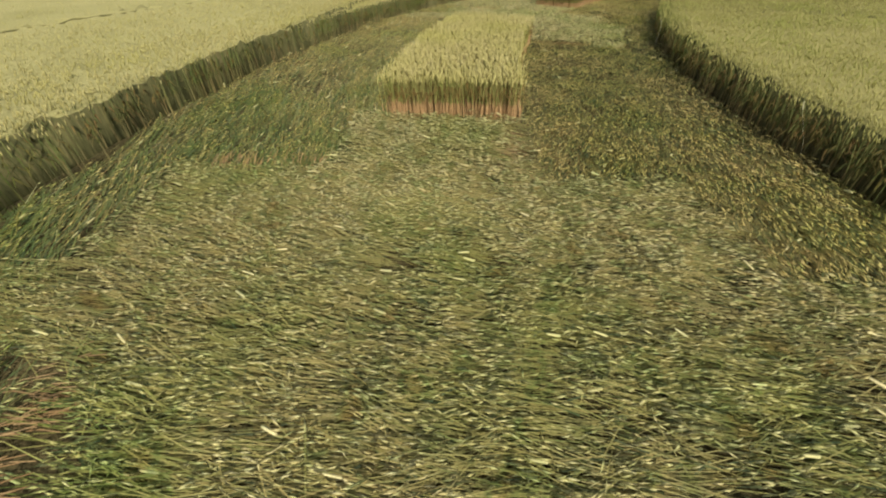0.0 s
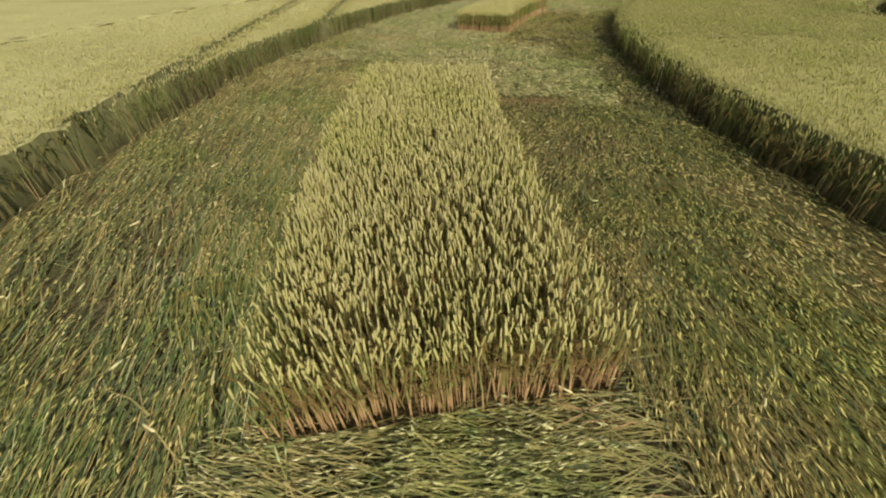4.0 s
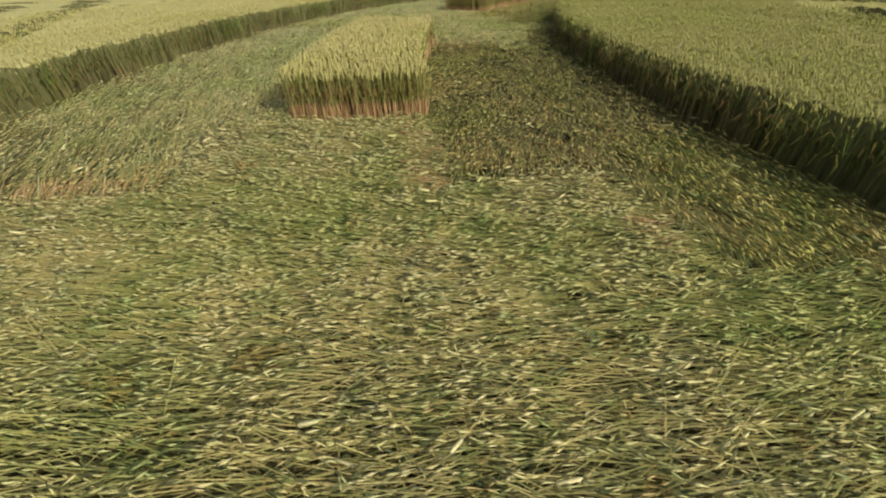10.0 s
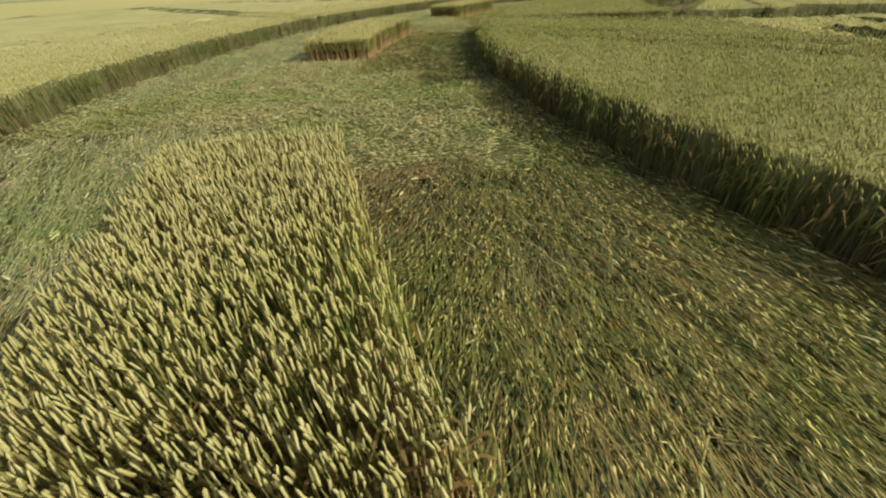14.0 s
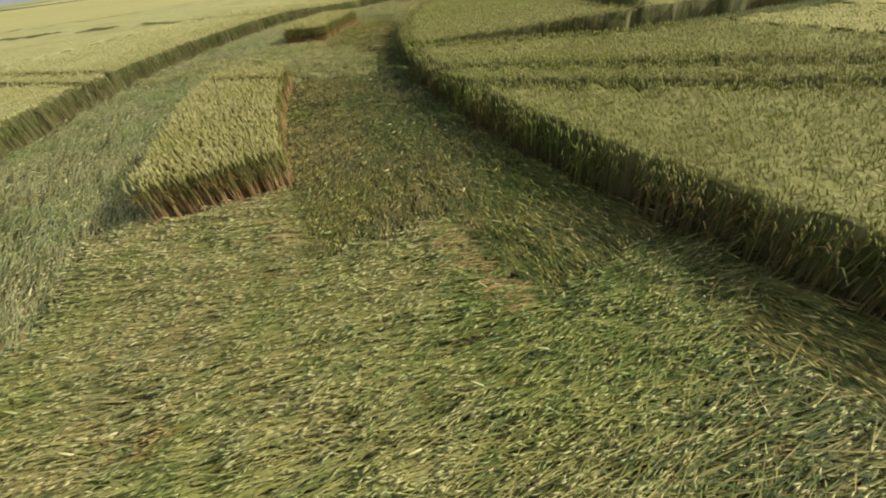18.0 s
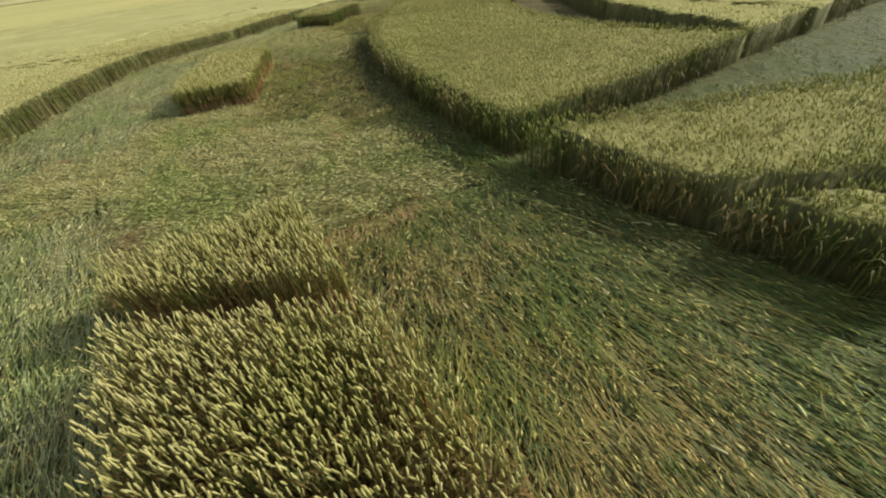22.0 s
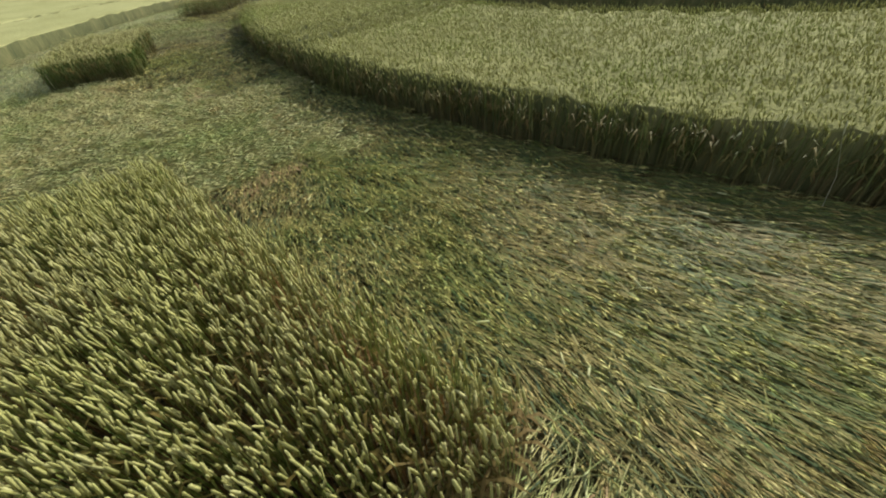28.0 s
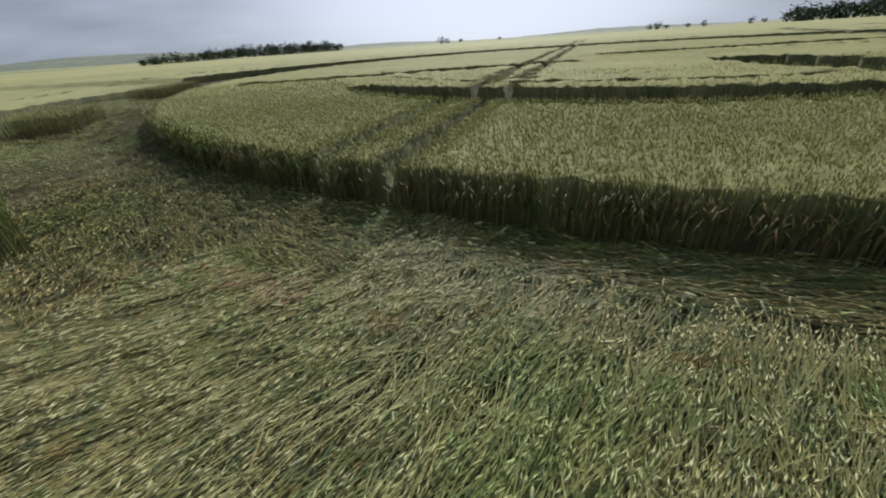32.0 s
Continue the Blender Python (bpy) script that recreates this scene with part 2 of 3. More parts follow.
SOIL = surface_material("dry_soil", (0.07, 0.045, 0.025), (0.13, 0.085, 0.05), (0.22, 0.15, 0.09), 0.6, 18.0)
# matted stalks, coloured dark to carry the shade between flattened stems
THATCH = surface_material("gap_shade_thatch", (0.05, 0.045, 0.02), (0.10, 0.085, 0.038), (0.17, 0.14, 0.065), 0.8, 22.0, bump=0.8)
UNDER = surface_material("shaded_undergrowth", (0.05, 0.06, 0.02), (0.10, 0.11, 0.04), (0.17, 0.16, 0.07), 1.0, 25.0)
# stem walls and wheel tracks, their shade put into the dark colour
WALLING = surface_material("shaded_standing_stems", (0.06, 0.07, 0.03), (0.12, 0.12, 0.05), (0.20, 0.18, 0.08), 0.9, 14.0, stretch=(1, 1, 0.12))
CANOPY_GREENER = surface_material("greener_canopy", (0.265, 0.25, 0.09), (0.34, 0.32, 0.118), (0.405, 0.37, 0.15), 0.25, 16.0, bump=1.0)
# leaves between the nearer ears, darkened for the shade in those gaps
LEAFAGE = surface_material("dark_gap_leaves", (0.17, 0.165, 0.055), (0.235, 0.225, 0.08), (0.30, 0.28, 0.11), 0.4, 16.0, bump=1.0)
CANOPY = surface_material("crop_canopy", (0.30, 0.285, 0.11), (0.40, 0.38, 0.165), (0.48, 0.45, 0.21), 0.25, 13.0, bump=1.0)
FAR_CROP = surface_material("far_crop", (0.38, 0.355, 0.14), (0.43, 0.40, 0.165), (0.48, 0.445, 0.195), 0.02, 1.5, bump=0.6)
LEAVES = crop_material("tree_leaf", [(0.03, 0.05, 0.02), (0.05, 0.08, 0.03), (0.07, 0.10, 0.04)], grain=3.0)
BARK = surface_material("bark", (0.05, 0.04, 0.03), (0.09, 0.07, 0.05), (0.13, 0.11, 0.08), 1.0, 8.0)
HILL = surface_material("far_hill", (0.17, 0.20, 0.15), (0.24, 0.26, 0.19), (0.33, 0.33, 0.17), 0.004, 0.03, bump=0.0)


def far_fields():
    """Distant fields: one colour a plot, with a fine grain."""
    m = bpy.data.materials.new("far_fields")
    m.use_nodes = True
    t = m.node_tree
    bsdf = t.nodes["Principled BSDF"]
    geo = t.nodes.new("ShaderNodeNewGeometry")
    plots = t.nodes.new("ShaderNodeTexVoronoi")
    plots.inputs["Scale"].default_value = 0.0045
    link(t, geo.outputs["Position"], plots.inputs["Vector"])
    ramp = t.nodes.new("ShaderNodeValToRGB")
    el = ramp.color_ramp.elements
    el[0].position, el[0].color = 0.0, (0.40, 0.36, 0.14, 1)
    el[1].position, el[1].color = 1.0, (0.46, 0.41, 0.19, 1)
    for at, c in ((0.35, (0.18, 0.22, 0.08, 1)), (0.65, (0.42, 0.37, 0.15, 1))):
        e = el.new(at)
        e.color = c
    sep = t.nodes.new("ShaderNodeSeparateColor")
    link(t, plots.outputs["Color"], sep.inputs[0])
    link(t, sep.outputs[0], ramp.inputs[0])
    fine = t.nodes.new("ShaderNodeTexNoise")
    fine.inputs["Scale"].default_value, fine.inputs["Detail"].default_value = 0.3, 4
    link(t, geo.outputs["Position"], fine.inputs["Vector"])
    mul = t.nodes.new("ShaderNodeMix")
    mul.data_type, mul.blend_type = "RGBA", "OVERLAY"
    mul.inputs["Factor"].default_value = 0.35
    link(t, ramp.outputs[0], mul.inputs["A"])
    link(t, fine.outputs["Fac"], mul.inputs["B"])
    link(t, mul.outputs["Result"], bsdf.inputs["Base Color"])
    bsdf.inputs["Roughness"].default_value = 0.9
    return m


FAR_FIELDS = far_fields()


# ---- mesh helpers ----
def mesh_of(name, verts, faces, mats, index=None, smooth=False):
    """A mesh from arrays: verts (n, 3), faces (m, 3 or 4), one material index a face."""
    me = bpy.data.meshes.new(name)
    k = faces.shape[1]
    me.vertices.add(len(verts))
    me.loops.add(faces.size)
    me.polygons.add(len(faces))
    me.vertices.foreach_set("co", np.ascontiguousarray(verts, dtype=np.float32).ravel())
    me.loops.foreach_set("vertex_index", np.ascontiguousarray(faces, dtype=np.int32).ravel())
    me.polygons.foreach_set("loop_start", np.arange(0, faces.size, k, dtype=np.int32))
    for m in mats:
        me.materials.append(m)
    if index is not None:
        me.polygons.foreach_set("material_index", np.ascontiguousarray(index, dtype=np.int32))
    if smooth:
        me.polygons.foreach_set("use_smooth", np.ones(len(faces), dtype=bool))
    me.update(calc_edges=True)
    me.validate()
    return me


def part(name, me, parent, label="", kind=""):
    ob = new(name, me)
    ob.parent = parent
    return tagged(ob, label, "", "", kind)


def strew(template, faces, place, ax, ay, az):
    """Copies of a small template at each place, with its own axes."""
    v = (place[:, None, :] + template[None, :, 0:1] * ax[:, None, :] + template[None, :, 1:2] * ay[:, None, :]
         + template[None, :, 2:3] * az[:, None, :])
    n = len(place)
    f = faces[None] + (np.arange(n) * len(template))[:, None, None]
    return v.reshape(-1, 3), f.reshape(-1, faces.shape[1])


def spindle(rings, sides):
    """A closed spindle along z from 0 to 1: rings of (height, radius)."""
    v = [(0.0, 0.0, 0.0)]
    for h, r in rings:
        for s in range(sides):
            a = 2 * math.pi * s / sides
            v.append((r * math.cos(a), 0.72 * r * math.sin(a), h))
    v.append((0.0, 0.0, 1.0))
    f = []
    for s in range(sides):
        f.append((0, 1 + (s + 1) % sides, 1 + s))
    for k in range(len(rings) - 1):
        o = 1 + k * sides
        for s in range(sides):
            a, b = o + s, o + (s + 1) % sides
            f.append((a, b, b + sides))
            f.append((a, b + sides, a + sides))
    o, tip = 1 + (len(rings) - 1) * sides, len(v) - 1
    for s in range(sides):
        f.append((o + s, o + (s + 1) % sides, tip))
    return np.array(v), np.array(f)


EAR_FINE = spindle([(0.14, 0.92), (0.84, 0.80)], 4)
EAR_MANY = spindle([(0.14, 0.95), (0.84, 0.82)], 3)


# a slender four-sided ear, keeled along its back, for stalks pressed flat by the thousand
EAR_FLAT = (np.array([(0.0, 0.55, 0.0), (0.0, 0.45, 1.0), (1.0, -0.55, 0.42), (-1.0, -0.55, 0.42)]), np.array([(0, 2, 1), (0, 1, 3), (0, 3, 2), (2, 3, 1)]))
EAR_LOW = spindle([(0.55, 1.0)], 3)


def unit(v):
    return v / np.maximum(np.linalg.norm(v, axis=1, keepdims=True), 1e-9)


def ears(rng, base, way, length, width, template):
    side = unit(np.cross(way, rng.normal(size=way.shape)))
    other = np.cross(way, side)
    v, f = template
    return strew(v, f, base, side * width[:, None], other * width[:, None], way * length[:, None])


def ribbons(points, side):
    """A flat strip through k points a strip: points (n, k, 3), side (n, k, 3) half widths."""
    n, k, _ = points.shape
    v = np.stack([points - side, points + side], 2).reshape(n, 2 * k, 3)
    f = np.array([(2 * i, 2 * i + 1, 2 * i + 3, 2 * i + 2) for i in range(k - 1)])
    f = f[None] + (np.arange(n) * 2 * k)[:, None, None]
    return v.reshape(-1, 3), f.reshape(-1, 4)


# ---- the plan of the crop circle: a ring of flattened wheat round a disc ----
CX, CY = 33.17, 4.01
R_IN, R_OUT = 28.06, 38.0
CROP = 0.80
# standing blocks on the ring: first angle, last angle, inner radius, outer radius
BLOCKS = [(-27.0, -15.5, 31.75, 34.1), (5.5, 18.4, 31.75, 34.2), (32.3, 44.3, 31.7, 33.75), (60.4, 73.4, 31.6, 33.7), (86.7, 95.8, 31.75, 33.75),
          (111.2, 119.6, 31.1, 33.3), (134.0, 142.5, 30.2, 32.3), (157.0, 166.0, 30.2, 32.3)]
# flattened paths through the inner disc: straight stretches (ends, half width)
PATHS = [((56.0, 15.0), (37.0, 8.6), 0.8), ((34.8, 2.0), (12.0, -1.0), 1.0)]
# wheel tracks of the sprayer: a point on the line, its direction, half width
TRACKS = [((20.55, 28.73), (0.26, 0.966), 0.15), ((22.0, 28.9), (0.26, 0.966), 0.15), ((41.69, 31.0), (0.085, 0.996), 0.15), ((40.4, 31.5), (0.085, 0.996), 0.15),
          ((-2.13, 25.86), (0.14, 0.99), 0.15), ((0.2, 24.81), (0.16, 0.987), 0.15)]
# crescents cut into the disc: first angle, last angle, radius of the tips, how far they swell inward and outward
CRESCENTS = [(75.5, 132.0, 20.1, 1.3, 1.7), (-4.0, 55.0, 18.9, 1.2, 1.3)]
WEDGE = [(24.98, 31.3), (25.5, 29.7), (27.0, 25.1), (28.6, 20.5), (30.2, 16.0), (30.8, 12.0), (27.8, 12.0), (25.4, 19.4), (24.3, 25.0), (24.65, 28.6)]


def polar(x, y):
    return np.hypot(x - CX, y - CY), np.degrees(np.arctan2(y - CY, -(x - CX)))


def cart(r, a):
    return CX - r * np.cos(np.radians(a)), CY + r * np.sin(np.radians(a))


def inside(x, y, poly):
    c = np.zeros(x.shape, bool)
    for (x0, y0), (x1, y1) in zip(poly, poly[1:] + poly[:1]):
        if y0 != y1:
            c ^= ((y0 > y) != (y1 > y)) & (x < (x1 - x0) * (y - y0) / (y1 - y0) + x0)
    return c


def block_at(x, y):
    """The number of the standing block there, or -1."""
    r, a = polar(x, y)
    found = np.full(x.shape, -1)
    for i, (a0, a1, r0, r1) in enumerate(BLOCKS):
        ins = (a > a0) & (a < a1) & (r > r0) & (r < r1)
        if i == 3:
            ins &= np.abs((x - 22.44) * 0.975 - (y - 34.8) * 0.221) > 0.2
        found[ins] = i
    return found


def in_tracks(x, y):
    hit = np.zeros(x.shape, bool)
    for (x0, y0), (dx, dy), half in TRACKS:
        hit |= np.abs((x - x0) * dy - (y - y0) * dx) < half
    return hit


def disc_or_field(x, y, tracks=True):
    """1 where the inner disc stands, 2 where the field outside stands, 0 where the crop lies flat."""
    r, a = polar(x, y)
    wob = 0.06 * np.sin(a * 2.3) + 0.05 * np.sin(a * 5.9 + 1.0)
    out = np.where(r < R_IN + wob, 1, np.where(r > R_OUT + wob, 2, 0))
    cut = inside(x, y, WEDGE)
    for a0, a1, rt, swell_in, swell_out in CRESCENTS:
        t = np.sin(math.pi * np.clip((a - a0) / (a1 - a0), 0, 1)) ** 0.5
        cut |= (r > rt - swell_in * t) & (r < rt + swell_out * t)
    for (x0, y0), (x1, y1), half in PATHS:
        ln = math.hypot(x1 - x0, y1 - y0)
        ux, uy = (x1 - x0) / ln, (y1 - y0) / ln
        s, d = (x - x0) * ux + (y - y0) * uy, np.abs((x - x0) * uy - (y - y0) * ux)
        cut |= (s > 0) & (s < ln) & (d < half)
    if tracks:
        cut |= in_tracks(x, y)
    out[cut] = 0
    return out


def zone(r, a):
    """0 block, 1 laid across the ring outward, 4 across it inward, 2 laid back along it, 3 laid forward along it."""
    z = np.where(r < 32.8, 2, 3)
    ends = [b[1] for b in BLOCKS]
    starts = [b[0] for b in BLOCKS[1:]] + [192.0]
    for k, (e, s) in enumerate(zip(ends, starts)):
        side = s - 8.4 if k == 0 else e + 5.4
        bands = [(R_IN - 1, 29.1, e + 6, s - 7.7), (29.1, 29.95, e - 1.4, s - 7.7), (29.95, 31.7, e - 0.3, s - 4.1), (31.7, 34.1, e - 0.1, s + 0.4),
                 (34.1, 34.65, e + 5.2, s + 0.2), (34.65, 36.0, e + 5.2, s - 3.3), (36.0, 36.7, side, s - 3.3), (36.7, 40, side, s - 6.6)]
        for r0, r1, a0, a1 in bands:
            z = np.where((r >= r0) & (r < r1) & (a > a0) & (a < a1), np.where(a < e + 6.3, 4, 1), z)
    for a0, a1, r0, r1 in BLOCKS:
        z = np.where((r > r0) & (r < r1) & (a > a0) & (a < a1), 0, z)
    return z


# ---- ground ----
def disc_mesh(name, radii, z, mat, step=96):
    v, f = [], []
    for r in radii:
        for k in range(step):
            t = 2 * math.pi * k / step
            v.append((CX + r * math.cos(t), CY + r * math.sin(t), z(r)))
    for i in range(len(radii) - 1):
        for k in range(step):
            a, b = i * step + k, i * step + (k + 1) % step
            f.append((a, b, b + step, a + step))
    return mesh_of(name, np.array(v), np.array(f), [mat])


ground = tagged(new("ground", disc_mesh("ground", [0.01, 10, 25, 32, 34, 36, 38, 40, 70, 150, 400, 1200, 3500], lambda r: 0.0, SOIL)),
                "dry brown soil under the crop", "ground", "", "structure")


# ---- standing wheat ----
def stalks(rng, x, y, fine, stems=True, leafy=1.0, lean=0.08, tall=CROP):
    """Ears, stems and leaves of standing wheat with roots at x, y."""
    n = len(x)
    h = tall * rng.normal(0.95, 0.05, n)
    az = rng.uniform(0, 2 * math.pi, n)
    tilt = np.abs(rng.normal(0, lean, n))
    off = np.stack([np.cos(az) * tilt - 0.04, np.sin(az) * tilt + 0.02, np.zeros(n)], 1)
    root = np.stack([x, y, np.full(n, 0.0)], 1)
    knee = root + off * 0.25 * h[:, None] + np.array([0, 0, 0.34]) * (h[:, None] / tall)
    length = rng.uniform(0.078, 0.12, n)
    neck = root + off * h[:, None] * 0.8
    neck[:, 2] = h - length * 0.75
    turn = np.radians(polar(x, y)[1])
    nod = np.stack([np.sin(turn), np.cos(turn), np.zeros(n)], 1) * rng.normal(0.26, 0.13, n)[:, None]
    way = unit(off * 1.6 + nod + rng.normal(0, 0.14, (n, 3)) + np.array([0, 0, 1.0]))
    width = rng.uniform(0.0088, 0.0132, n)
    out = [ears(rng, neck, way, length, width, (EAR_FINE if n == 1 else EAR_MANY) if fine else EAR_LOW)]
    if not stems:
        return out
    face = rng.uniform(0, math.pi, n)
    side = np.stack([np.cos(face), np.sin(face), np.zeros(n)], 1)[:, None, :] * np.array([0.0075, 0.006, 0.004])[None, :, None]
    out.append(ribbons(np.stack([root, knee, neck], 1), side))
    m = int(n * leafy)
    pick = rng.integers(0, n, m)
    base = root[pick] + (neck - root)[pick] * rng.uniform(0.42, 0.85, m)[:, None]
    la = rng.uniform(0, 2 * math.pi, m)
    d = np.stack([np.cos(la), np.sin(la), np.zeros(m)], 1)
    ll = rng.uniform(0.10, 0.24, m)[:, None]
    pts = np.stack([base, base + d * ll * 0.5 + np.array([0, 0, 0.07]), base + d * ll + np.array([0, 0, -0.04])], 1)
    ls = np.stack([-d[:, 1], d[:, 0], np.zeros(m)], 1)[:, None, :] * np.array([0.005, 0.010, 0.0015])[None, :, None]
    out.append(ribbons(pts, ls))
    return out


def stand(thing, rng, x, y, fine, stems=True, leafy=1.0, ear=EAR, foot=STRAW):
    made = stalks(rng, x, y, fine, stems, leafy)
    part("ear_mass", mesh_of("ear_mass", *made[0], [ear], None, True), thing, "pale golden-green wheat ears", "stuff")
    if stems:
        sv, sf = made[1]
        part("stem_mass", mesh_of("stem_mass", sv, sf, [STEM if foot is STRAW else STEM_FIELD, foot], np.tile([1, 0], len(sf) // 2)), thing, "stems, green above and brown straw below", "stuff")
        part("leaf_mass", mesh_of("leaf_mass", *made[2], [LEAF_DRY if foot is STRAW else LEAF]), thing, "dry brown leaves" if foot is STRAW else "dull green leaves", "stuff")


def scatter(rng, r0, r1, a0, a1, per_m2):
    n = int(per_m2 * (r1 * r1 - r0 * r0) * math.radians(a1 - a0) / 2)
    r, a = np.sqrt(rng.uniform(r0 * r0, r1 * r1, n)), rng.uniform(a0, a1, n)
    return cart(r, a)


def joined(pieces, mats, index):
    """Several vertex and face arrays as one mesh of triangles."""
    v, f, mi, at = [], [], [], 0
    for (pv, pf), m in zip(pieces, index):
        if pf.shape[1] == 4:
            pf = np.concatenate([pf[:, [0, 1, 2]], pf[:, [0, 2, 3]]])
        v.append(pv)
        f.append(pf + at)
        mi.append(np.full(len(pf), m))
        at += len(pv)
    return mesh_of("stalk", np.concatenate(v), np.concatenate(f), mats, np.concatenate(mi))


stalk_meshes = []
for k in range(10):
    rng = np.random.default_rng(60 + k)
    e, st, le = stalks(rng, np.zeros(1), np.zeros(1), True, leafy=2.0)
    low, high = (st[0], st[1][:1]), (st[0], st[1][1:])
    one, two = (le[0][:6], le[1][:2]), (le[0][6:], le[1][2:] - 6)
    stalk_meshes.append((joined([low, high], [STRAW, STEM], [0, 1]), joined([e], [EAR], [0]), joined([one], [LEAF], [0]), joined([two], [LEAF], [0])))


def stalk(x, y, turn, k, thing):
    """One standing stalk: its stem, with the ear and two leaves on it."""
    stem, ear, leaf, other = stalk_meshes[k % 10]
    ob = part("wheat_stalk", stem, thing)
    part("ear", ear, ob)
    part("leaf", leaf if k % 2 else other, ob)
    ob.matrix_world = pose(x, y, 0, 0, 0, turn)


for i, (a0, a1, r0, r1) in enumerate(BLOCKS):
    rng = np.random.default_rng(100 + i)
    near = 1 <= i <= 4
    x, y = scatter(rng, r0 - 0.08, r1 + 0.08, a0 - 0.12, a1 + 0.12, 480 if near else 300 if i == 5 else 110)
    keep = block_at(x, y) == i
    x, y = x[keep], y[keep]
    thing = tagged(new("wheat_block"), "oblong block of standing golden-green wheat on the flattened ring", "wheat block", "standing wheat blocks on the ring")
    single = 260 if near else 0
    order = np.argsort(polar(x, y)[1])
    x, y = x[order], y[order]
    for k in range(single):
        stalk(x[k], y[k], -7 - math.degrees(math.atan2(y[k] - CY, CX - x[k])) + rng.normal(0, 25), k, thing)
    stand(thing, rng, x[single:], y[single:], near, leafy=0.55 if near else 1.0, foot=STRAW if near else STEM_LOW)


# fields on both sides: dense beside the ring, thinner further off
def field(name, label, which, belts, seed):
    thing = tagged(new(name), label, "wheat field", "", "stuff")
    rng = np.random.default_rng(seed)
    for r0, r1, a0, a1, d, stems, leafy in belts:
        x, y = scatter(rng, r0, r1, a0, a1, d)
        keep = disc_or_field(x, y) == which
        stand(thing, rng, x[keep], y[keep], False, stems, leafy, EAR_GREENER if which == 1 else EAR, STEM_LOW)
    return thing


def rim_stalks(thing, seed, r0, r1, a0, a1, per_m2, which):
    """Full stalks wherever a path or a wheel track lies within reach."""
    rng = np.random.default_rng(seed)
    x, y = scatter(rng, r0, r1, a0, a1, per_m2)
    near = np.zeros(len(x), bool)
    for dx, dy in ((0.4, 0), (-0.4, 0), (0, 0.4), (0, -0.4)):
        near |= disc_or_field(x + dx, y + dy) == 0
    keep = near & (disc_or_field(x, y) == which)
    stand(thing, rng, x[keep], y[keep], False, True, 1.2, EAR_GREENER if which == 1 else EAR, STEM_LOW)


inner = field("inner_wheat_field", "standing golden-green wheat inside the flattened ring", 1,
              [(27.5, 28.3, -6, 126, 240, True, 1.6), (23.0, 27.5, 18, 126, 200, False, 0), (25.0, 27.5, -6, 18, 170, False, 0), (20.0, 23.0, 20, 124, 150, False, 0), (22.0, 25.0, -4, 18, 70, False, 0), (20.0, 27.5, 126, 152, 70, False, 0), (12.0, 20.0, 45, 150, 30, False, 0)], 7)
outer = field("outer_wheat_field", "standing ripening wheat round the flattened ring", 2,
              [(37.8, 38.4, -6, 126, 160, True, 1.2), (38.4, 40.5, -6, 126, 140, False, 0), (40.5, 45.0, -6, 120, 50, False, 0), (45.0, 52.0, 0, 120, 9, False, 0)], 8)


def canopy(name, which, r0, r1, a0, a1, cell, z, mat, parent, rng, rough):
    """The closed top of the crop as a bumpy sheet: sunk along the wheel tracks, with a skirt down to the soil where a
    path is cut into it. Tracks and skirt are coloured dark for their shade.
    """
    nr = int((r1 - r0) / cell)
    na = int(2 * math.pi * (r0 + r1) / 2 * (a1 - a0) / 360 / cell)
    rr = r0 + (np.arange(nr + 1)) * (r1 - r0) / nr
    aa = a0 + np.arange(na + 1) * (a1 - a0) / na
    R, A = np.meshgrid(rr, aa, indexing="ij")
    x, y = cart(R, A)
    zz = np.where(in_tracks(x, y), 0.16, z) + rng.normal(0, rough, x.shape)
    v = np.stack([x, y, zz], -1).reshape(-1, 3)
    na += 1
    i, k = np.meshgrid(np.arange(nr), np.arange(na - 1), indexing="ij")
    f = np.stack([i * na + k, i * na + k + 1, (i + 1) * na + k + 1, (i + 1) * na + k], -1).reshape(-1, 4)
    mid = v[f].mean(1)
    stays = disc_or_field(mid[:, 0], mid[:, 1], False) == which
    back = min(cell * 1.2, 0.25)
    for dx, dy in ((back, 0), (-back, 0), (0, back), (0, -back)):
        stays &= disc_or_field(mid[:, 0] + dx, mid[:, 1] + dy, False) == which
    f = f[stays]
    e = np.concatenate([f[:, [0, 1]], f[:, [1, 2]], f[:, [2, 3]], f[:, [3, 0]]])
    key = np.sort(e, 1)
    _, first, count = np.unique(key[:, 0] * len(v) + key[:, 1], return_index=True, return_counts=True)
    rim = e[first[count == 1]]
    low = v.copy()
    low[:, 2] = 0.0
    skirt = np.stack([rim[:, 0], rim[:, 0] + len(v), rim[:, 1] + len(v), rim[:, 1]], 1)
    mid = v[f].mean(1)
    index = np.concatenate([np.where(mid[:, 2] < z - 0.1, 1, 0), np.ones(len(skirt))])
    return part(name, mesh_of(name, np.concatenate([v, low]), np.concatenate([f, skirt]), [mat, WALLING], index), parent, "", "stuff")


rim_stalks(inner, 31, 20.5, 27.6, 40, 126, 210, 1)
rim_stalks(inner, 32, 12.0, 20.5, -6, 140, 60, 1)
rim_stalks(outer, 33, 38.4, 46.0, 0, 90, 110, 2)

